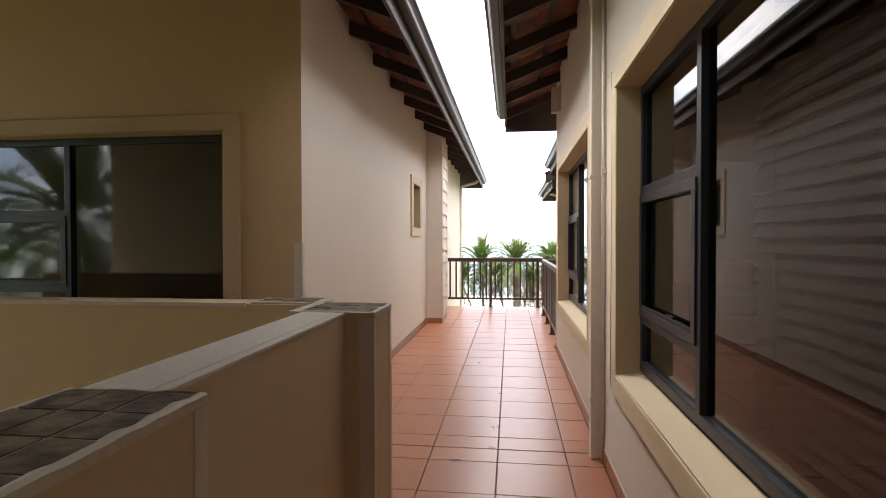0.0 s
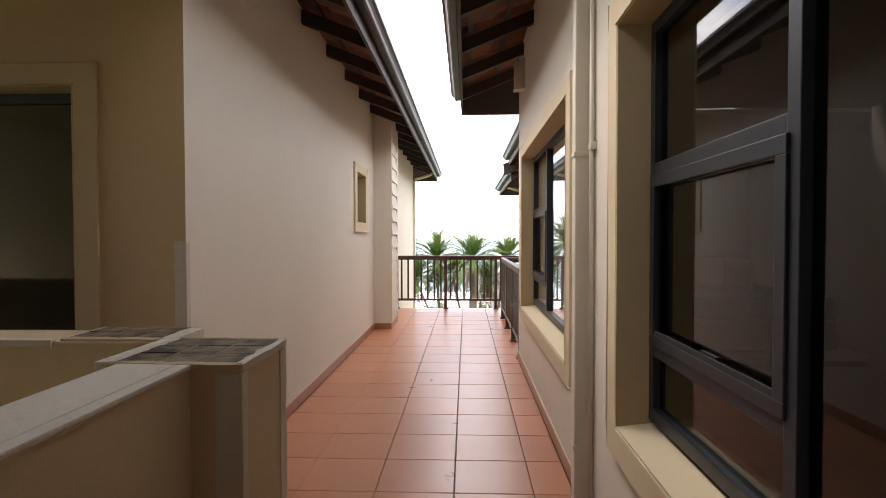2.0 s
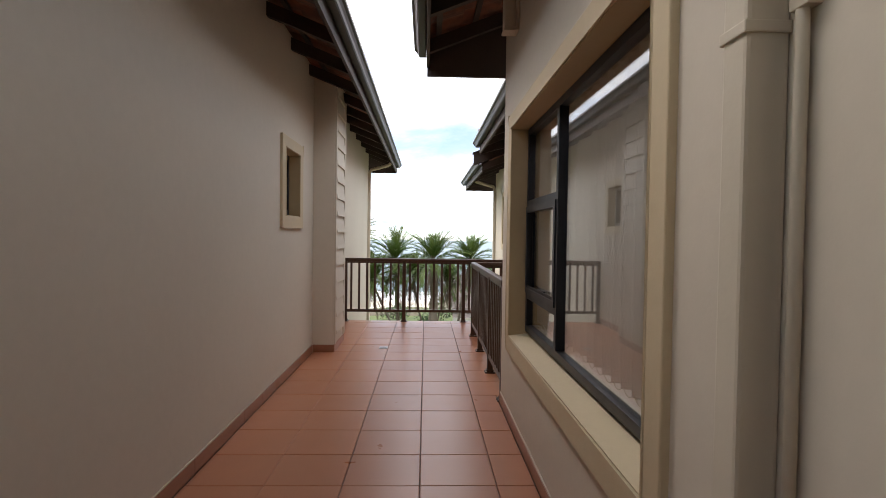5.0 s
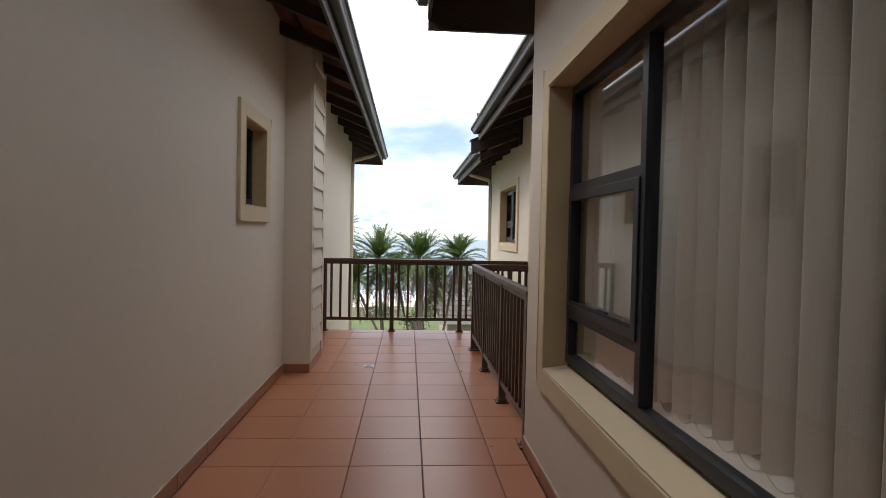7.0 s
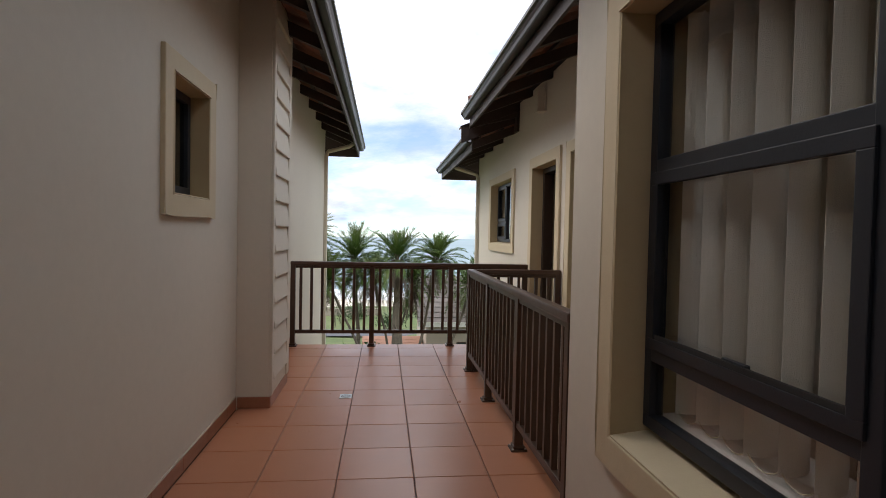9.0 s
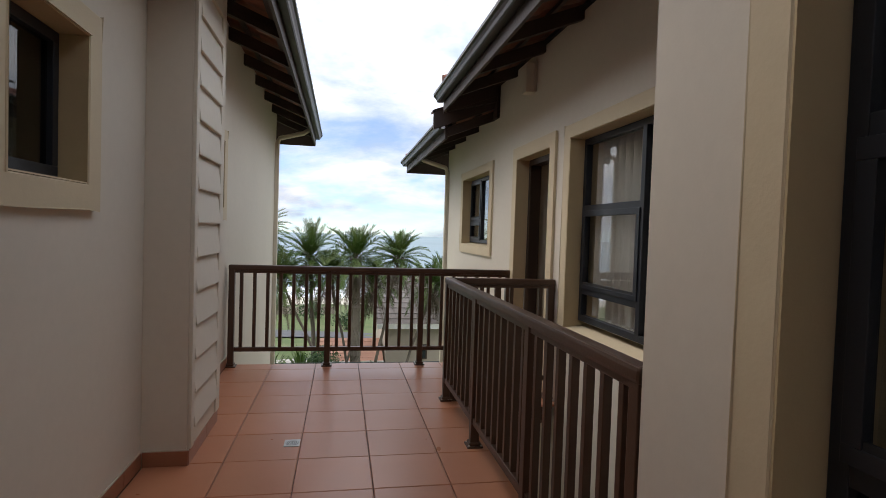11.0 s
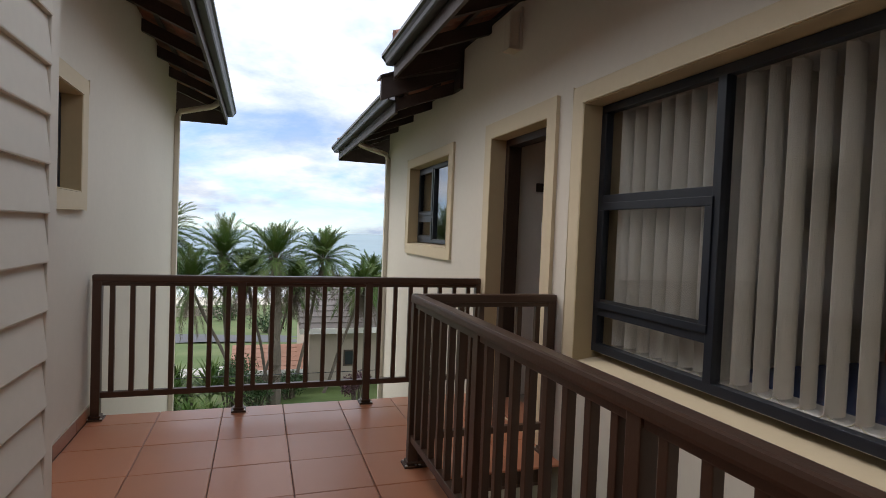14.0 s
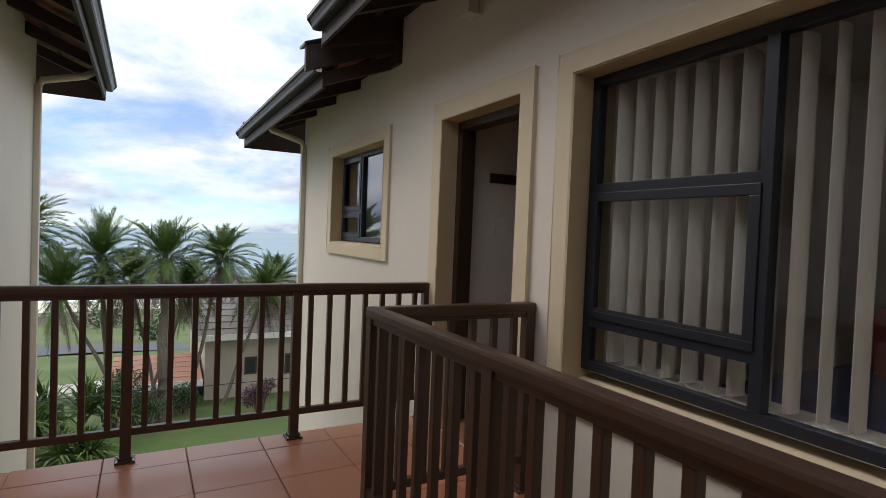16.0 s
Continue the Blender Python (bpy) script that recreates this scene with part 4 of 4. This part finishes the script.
def leaves_mesh(name, verts, faces, mat, parent, label=""):
    me = bpy.data.meshes.new(name)
    me.from_pydata(verts, [], faces)
    me.materials.append(mat)
    ob = under(new(name, me), parent)
    if label:
        tagged(ob, label)
    return ob


def palm(x, y, top, size, seed, lean=(0, 0), dead=8, fronds=52, radius=0.075, label="tall feather palm with a dense green crown"):
    rnd = random.Random(seed)
    top -= 0.28
    size *= 0.88
    z = hill(x, y) - 0.05
    root = thing("palm_tree", label, "palm tree", (x, y, z), group="palms above the beach")
    bx_, by_ = x - lean[0], y - lean[1]
    n = 14
    pts = [(bx_ + lean[0] * (i / n) + 0.02 * math.sin(i * 0.9 + seed), by_ + lean[1] * i / n, z + (top - z) * i / n) for i in range(n + 1)]
    rad = [radius * (1.25 - 0.45 * i / n) * (1 + 0.08 * (i % 2)) for i in range(n + 1)]
    put("trunk", tube(pts, rad, 9), BARK, root, "ringed grey palm trunk")
    boss = bmesh.new()
    for k in range(26):
        a, h = rnd.uniform(0, 6.28), rnd.uniform(-0.35, 0.05) * size
        c = Vector((pts[-1][0] + 0.10 * math.cos(a), pts[-1][1] + 0.10 * math.sin(a), top + h))
        tube([c, c + Vector((0.14 * math.cos(a), 0.14 * math.sin(a), 0.22))], [0.035, 0.012], 5, boss)
    put("crown_base", boss, BARK, root)
    v, f = [], []
    for k in range(fronds):
        g = (k + rnd.random()) / fronds
        frond(v, f, (pts[-1][0], pts[-1][1], top + 0.05), k * 2.399 + rnd.uniform(-0.3, 0.3), radians(80 - 110 * g + rnd.uniform(-10, 10)), size * rnd.uniform(0.8, 1.15) * (0.95 + 0.35 * g), 0.55 + 0.75 * g, rnd, leaf_len=0.25 * size, count=44, width=0.017 * size)
    leaves_mesh("crown", v, f, FROND, root)
    if dead:
        v, f = [], []
        for k in range(round(dead * 1.5)):
            frond(v, f, (pts[-1][0], pts[-1][1], top - 0.20), k * 2.399 + 1, radians(rnd.uniform(-72, -25)), size * rnd.uniform(0.8, 1.45), 0.9, rnd, leaf_len=0.17 * size, count=30, width=0.013 * size, fold=-0.1)
        leaves_mesh("dry_fronds", v, f, DEADFROND, root, "hanging dry brown fronds")
    return root


palm(-1.45, 27.0, 0.42, 1.55, 3, lean=(-0.3, 0.2), dead=16)
palm(0.26, 25.2, 0.52, 1.5, 5, lean=(-0.05, 0.1), dead=20, radius=0.18)
palm(1.85, 26.0, 0.50, 1.4, 8, lean=(0.9, 0), dead=22, radius=0.05)
palm(4.15, 28.5, -0.50, 1.35, 11, lean=(1.6, 0.2), dead=20, radius=0.05)
palm(3.35, 26.6, -0.60, 1.25, 12, lean=(1.3, 0.2), dead=20, radius=0.048)
palm(-2.35, 25.5, -0.35, 1.3, 14, lean=(-1.9, 0.2), dead=14, radius=0.048)
palm(-3.45, 26.5, 1.15, 1.6, 17, lean=(0.2, 0), dead=22, fronds=80)
palm(0.95, 26.3, -0.55, 1.2, 19, lean=(1.2, 0), dead=14, radius=0.04)
palm(-0.65, 26.6, -0.25, 1.3, 21, lean=(-0.9, 0), dead=14, radius=0.045)
palm(-8.4, -2.6, 2.0, 2.2, 23, label="green feather palm growing behind the stair")
palm(-9.6, -1.2, 1.5, 2.0, 29, label="green feather palm growing behind the stair")
palm(-7.4, -3.6, 1.1, 1.9, 31, label="green feather palm growing behind the stair")


def shrub(name, x, y, r, h, mat, seed, label, count=900, leaf=0.09):
    """A bush of many small leaves on a few stems, with an uneven outline."""
    rnd = random.Random(seed)
    z = hill(x, y)
    root = thing(name, label, "shrub", (x, y, z))
    stems = bmesh.new()
    lumps = []
    for k in range(9):
        a, q = rnd.uniform(0, 6.28), rnd.uniform(0.2, 0.75)
        c = Vector((x + r * q * math.cos(a), y + r * q * math.sin(a), z + h * rnd.uniform(0.45, 0.85)))
        lumps.append((c, r * rnd.uniform(0.35, 0.55)))
        tube([(x + 0.1 * math.cos(a), y + 0.1 * math.sin(a), z - 0.05), ((x + c.x) / 2, (y + c.y) / 2, z + h * 0.3), c], [0.04, 0.03, 0.012], 5, stems)
    put("stems", stems, BARK, root)
    v, f = [], []
    for k in range(count):
        c, q = lumps[k % len(lumps)]
        d = Vector((rnd.gauss(0, 1), rnd.gauss(0, 1), rnd.gauss(0, 1))).normalized()
        p = c + d * q * rnd.uniform(0.6, 1.1)
        p.z = max(p.z, z + 0.03)
        s = Vector((rnd.gauss(0, 1), rnd.gauss(0, 1), rnd.gauss(0, 1))).normalized()
        t = d.cross(s).normalized()
        L = leaf * rnd.uniform(0.7, 1.4)
        n = len(v)
        v += [tuple(p - t * L * 0.3), tuple(p + s * L * 0.5 + d * 0.02), tuple(p + t * L * 0.3), tuple(p - s * L * 0.5)]
        f.append((n, n + 1, n + 2, n + 3))
    leaves_mesh("foliage", v, f, mat, root)
    return root


def fan_plant(x, y, r, h, seed):
    """A spiky clump of long narrow leaves that arch outwards."""
    rnd = random.Random(seed)
    z = hill(x, y)
    root = thing("spiky_plant", "spiky green clump of long arching leaves", "plant", (x, y, z))
    v, f = [], []
    for hub in range(4):
        hx, hy = x + rnd.uniform(-0.5, 0.5) * r, y + rnd.uniform(-0.5, 0.5) * r
        hz = z + h * rnd.uniform(0.2, 0.6)
        for k in range(80):
            a, e = rnd.uniform(0, 6.28), rnd.uniform(-0.2, 1.4)
            d = Vector((math.cos(a) * math.cos(e), math.sin(a) * math.cos(e), math.sin(e)))
            L = r * rnd.uniform(0.6, 1.0)
            side = Vector((-math.sin(a), math.cos(a), 0)) * 0.034
            p0, p1 = Vector((hx, hy, hz)), Vector((hx, hy, hz)) + d * L * 0.6
            p2 = p1 + (d + Vector((0, 0, -0.55))) * L * 0.45
            n = len(v)
            v += [tuple(p0 - side * 0.5), tuple(p0 + side * 0.5), tuple(p1 + side), tuple(p1 - side), tuple(p2)]
            f += [(n, n + 1, n + 2, n + 3), (n + 3, n + 2, n + 4)]
    leaves_mesh("leaves", v, f, FROND, root)
    put("stump", tube([(x, y, z - 0.05), (x, y, z + h * 0.5)], [0.14, 0.09], 8), BARK, root)
    return root


fan_plant(-2.15, 24.4, 1.45, 1.9, 2)
fan_plant(-2.75, 23.0, 1.2, 1.3, 5)
fan_plant(-1.65, 22.6, 1.0, 1.0, 4)
shrub("shrub", -1.05, 24.3, 0.85, 1.75, LEAF, 6, "dense dark green garden bush", 2600, 0.075)
shrub("shrub", -0.2, 24.6, 0.55, 0.8, LEAF, 22, "low dark green garden bush beside a palm", 1300, 0.07)
shrub("shrub", 0.80, 25.8, 0.75, 0.85, LEAF, 7, "low dark green garden bush", 1800, 0.07)
shrub("shrub", 2.86, 24.3, 0.55, 1.15, REDLEAF, 9, "low garden bush with purple leaves", 1500, 0.07)
shrub("shrub", 0.4, 52.0, 1.4, 1.2, LEAF, 13, "round green bush beside the road", 900, 0.16)
shrub("shrub", -3.6, 66.0, 2.0, 1.4, LEAF, 15, "low green bush above the beach", 900, 0.2)
shrub("shrub", 2.6, 68.0, 2.4, 1.5, LEAF, 16, "low green bush above the beach", 900, 0.2)


# ---------------------------------------------------------------- houses below
def gable_house(name, label, x0, x1, y0, y1, wall_h, rise, roofmat, windows, z=None, lip=0.03):
    z = hill((x0 + x1) / 2, y0) if z is None else z
    root = thing(name, label, "house", ((x0 + x1) / 2, (y0 + y1) / 2, z))
    put("wall", box((x0, y0, z - 0.5), (x1, y1, z + wall_h)), HOUSEWALL, root)
    ym, o = (y0 + y1) / 2, 0.45
    zt = z + wall_h
    pr = [(y0 - o, zt - 0.12), (y0 - o, zt), (ym, zt + rise), (y1 + o, zt), (y1 + o, zt - 0.12), (ym, zt + rise - 0.14)]
    put("roof", prism(pr, "x", x0 - 0.4, x1 + 0.4), roofmat, root)
    n = int((ym - y0 + o) / 0.34)
    rows = bmesh.new()
    for k in range(n):
        f = k / n
        yy, zz = y0 - o + (ym - y0 + o) * f, zt + rise * f
        q = int((x1 - x0 + 0.8) / 0.3)
        for i in range(q):
            xa = x0 - 0.4 + i * 0.3
            box((xa + 0.008, yy, zz + 0.005), (xa + 0.292, yy + 0.36, zz + 0.005 + lip), bm=rows)
    put("roof_tiles", rows, roofmat, root)
    put("fascia", box((x0 - 0.4, y0 - o - 0.03, zt - 0.16), (x1 + 0.4, y0 - o, zt + 0.04)), WHITE, root)
    for wx, wz, ww, wh in windows:
        w = put("window", box((wx, y0 - 0.02, z + wz), (wx + ww, y0 + 0.02, z + wz + wh)), DOORWOOD, root)
        p = part("pane", box((wx + 0.06, y0 - 0.03, z + wz + 0.06), (wx + ww - 0.06, y0 - 0.021, z + wz + wh - 0.06)), HOUSEGLASS)
        p.parent = w
    return root


gable_house("house", "beige house below with a weathered tiled roof", 1.6, 11.0, 27.5, 34.0, 2.4, 1.7, GREYROOF, [(2.9, 0.9, 0.42, 0.62), (4.3, 0.8, 0.7, 0.75)], GROUND - 0.45)
gable_house("house", "low house below with an orange clay roof", -0.75, 1.1, 27.4, 31.0, 1.05, 0.50, HOUSEROOF, [(0.3, 0.3, 0.5, 0.45)], GROUND - 0.55, lip=0.010)
wallg = part("garden_wall", box((-12.0, 72.0, -10.0), (-0.8, 72.3, -8.2), 0.02), HOUSEWALL)
structure(wallg, "pale garden wall above the beach", "garden wall")
cable = part("overhead_cable", tube([(-9 + k, 22.0, -2.62 - 0.10 * math.sin(math.pi * k / 20)) for k in range(21)], 0.012, 5), METALGREY)
structure(cable, "thin dark overhead cable crossing the garden", "cable")

# ---------------------------------------------------------------- tiles: skirting and floor, piece by piece
PITCH, TX, TY = 0.41, -0.10, 3.70
JOINT = 0.0042


def tile_mesh(w, d, h, bevel=0.0035):
    """A tile lying in x and y, its top at 0, with a rounded arris."""
    me = bpy.data.meshes.new("tile")
    a, b = w / 2, d / 2
    rings = [(a, b, -h), (a, b, -bevel), (a - bevel, b - bevel, 0)]
    v = [(sx * x, sy * y, z) for x, y, z in rings for sx, sy in ((-1, -1), (1, -1), (1, 1), (-1, 1))]
    f = [(8, 9, 10, 11)]
    for r in (0, 4):
        f += [(r + i, r + (i + 1) % 4, r + 4 + (i + 1) % 4, r + 4 + i) for i in range(4)]
    me.from_pydata(v, [], f)
    me.materials.append(TERRA)
    return me


cache = {}
rnd = random.Random(4)


def lay(x0, x1, y0, y1):
    seam = TX - 2 * PITCH
    if y1 < 7.6:    # butted almost without a joint
        x1 += 0.0018 if abs(x1 - seam) < 1e-3 else 0.0
        x0 -= 0.0018 if abs(x0 - seam) < 1e-3 else 0.0
    w, d = round(x1 - x0 - JOINT, 4), round(y1 - y0 - JOINT, 4)
    if w < 0.02 or d < 0.02:
        return
    if (w, d) not in cache:
        cache[w, d] = tile_mesh(w, d, 0.012)
    t = new("tile", cache[w, d])
    t.parent = floor
    t.location = ((x0 + x1) / 2, (y0 + y1) / 2, rnd.uniform(-0.0006, 0.0006))
    t.rotation_euler = (rnd.uniform(-0.0022, 0.0022), rnd.uniform(-0.0022, 0.0022), 0)


xs = [XL + 0.012] + [TX + PITCH * k for k in range(-2, 4)]
ys = [TY + PITCH * k for k in range(-16, 18)] + [FLOOR_END]
for y0, y1 in zip(ys, ys[1:]):
    right = XF - 0.012 if y0 >= 9.4 else 0.64 if y0 > YR else XR - 0.012
    if y0 < YR < y1:    # the strip past the wall's end
        lay(XR - 0.012, 0.64, YR + 0.002, y1)
    for x0, x1 in zip(xs, xs[1:]):
        if x0 >= right:
            continue
        x1 = min(x1, right)
        spans = [(y0, 3.489), (3.497, y1)] if y0 < 3.493 < y1 else [(y0, y1)]
        for a, b in spans:
            lay(x0, x1, a, b)
    if y0 >= 9.4:
        last = xs[-1]
        lay(last, right, y0, y1)
    elif y1 > 9.69:
        for x0, x1 in zip(xs, xs[1:] + [XF - 0.012]):
            if x1 > right:
                lay(max(x0, right), x1, 9.665, y1)


chip = bmesh.new()
ring = [(-0.40, 3.292), (-0.375, 3.302), (-0.35, 3.305), (-0.33, 3.312), (-0.315, 3.296), (-0.30, 3.300), (-0.305, 3.284), (-0.345, 3.270), (-0.38, 3.279)]
chip.faces.new([chip.verts.new((cx, cy, 0.0016)) for cx, cy in ring])
mark = part("chip", chip, GROUT, floor, "dark chipped patch of worn grout")


def skirting(name, axis, face, out, a, b):
    root = thing(name, "terracotta skirting tiles along the foot of the wall", "skirting", (face, (a + b) / 2, 0) if axis == "y" else ((a + b) / 2, face, 0), kind="structure")
    u = a
    while u < b - 0.01:
        e = min(u + PITCH, b)
        lo, hi = sorted((face + out * 0.001, face + out * 0.011))
        put("skirting_tile", box((lo, u + 0.002, 0.001), (hi, e - 0.002, 0.083), 0.002) if axis == "y" else box((u + 0.002, lo, 0.001), (e - 0.002, hi, 0.083), 0.002), SKIRT, root)
        u = e
    bm = box((min(face, face + out * 0.008), a, 0.084), (max(face, face + out * 0.008), b, 0.089)) if axis == "y" else box((a, min(face, face + out * 0.008), 0.084), (b, max(face, face + out * 0.008), 0.089))
    put("grout_line", bm, BEAD, root)


skirting("baseboard", "y", XL, 1, YC + 0.01, PY0 - 0.013)
skirting("baseboard", "x", PY0, -1, XL + 0.012, PX)
skirting("baseboard", "y", PX - 0.011, 1, PY0, PY1)
skirting("baseboard", "y", XL, 1, PY1 + 0.01, FLOOR_END)
skirting("baseboard", "y", XR, -1, -2.9, 3.39)
skirting("baseboard", "y", XR, -1, 3.48, YR)
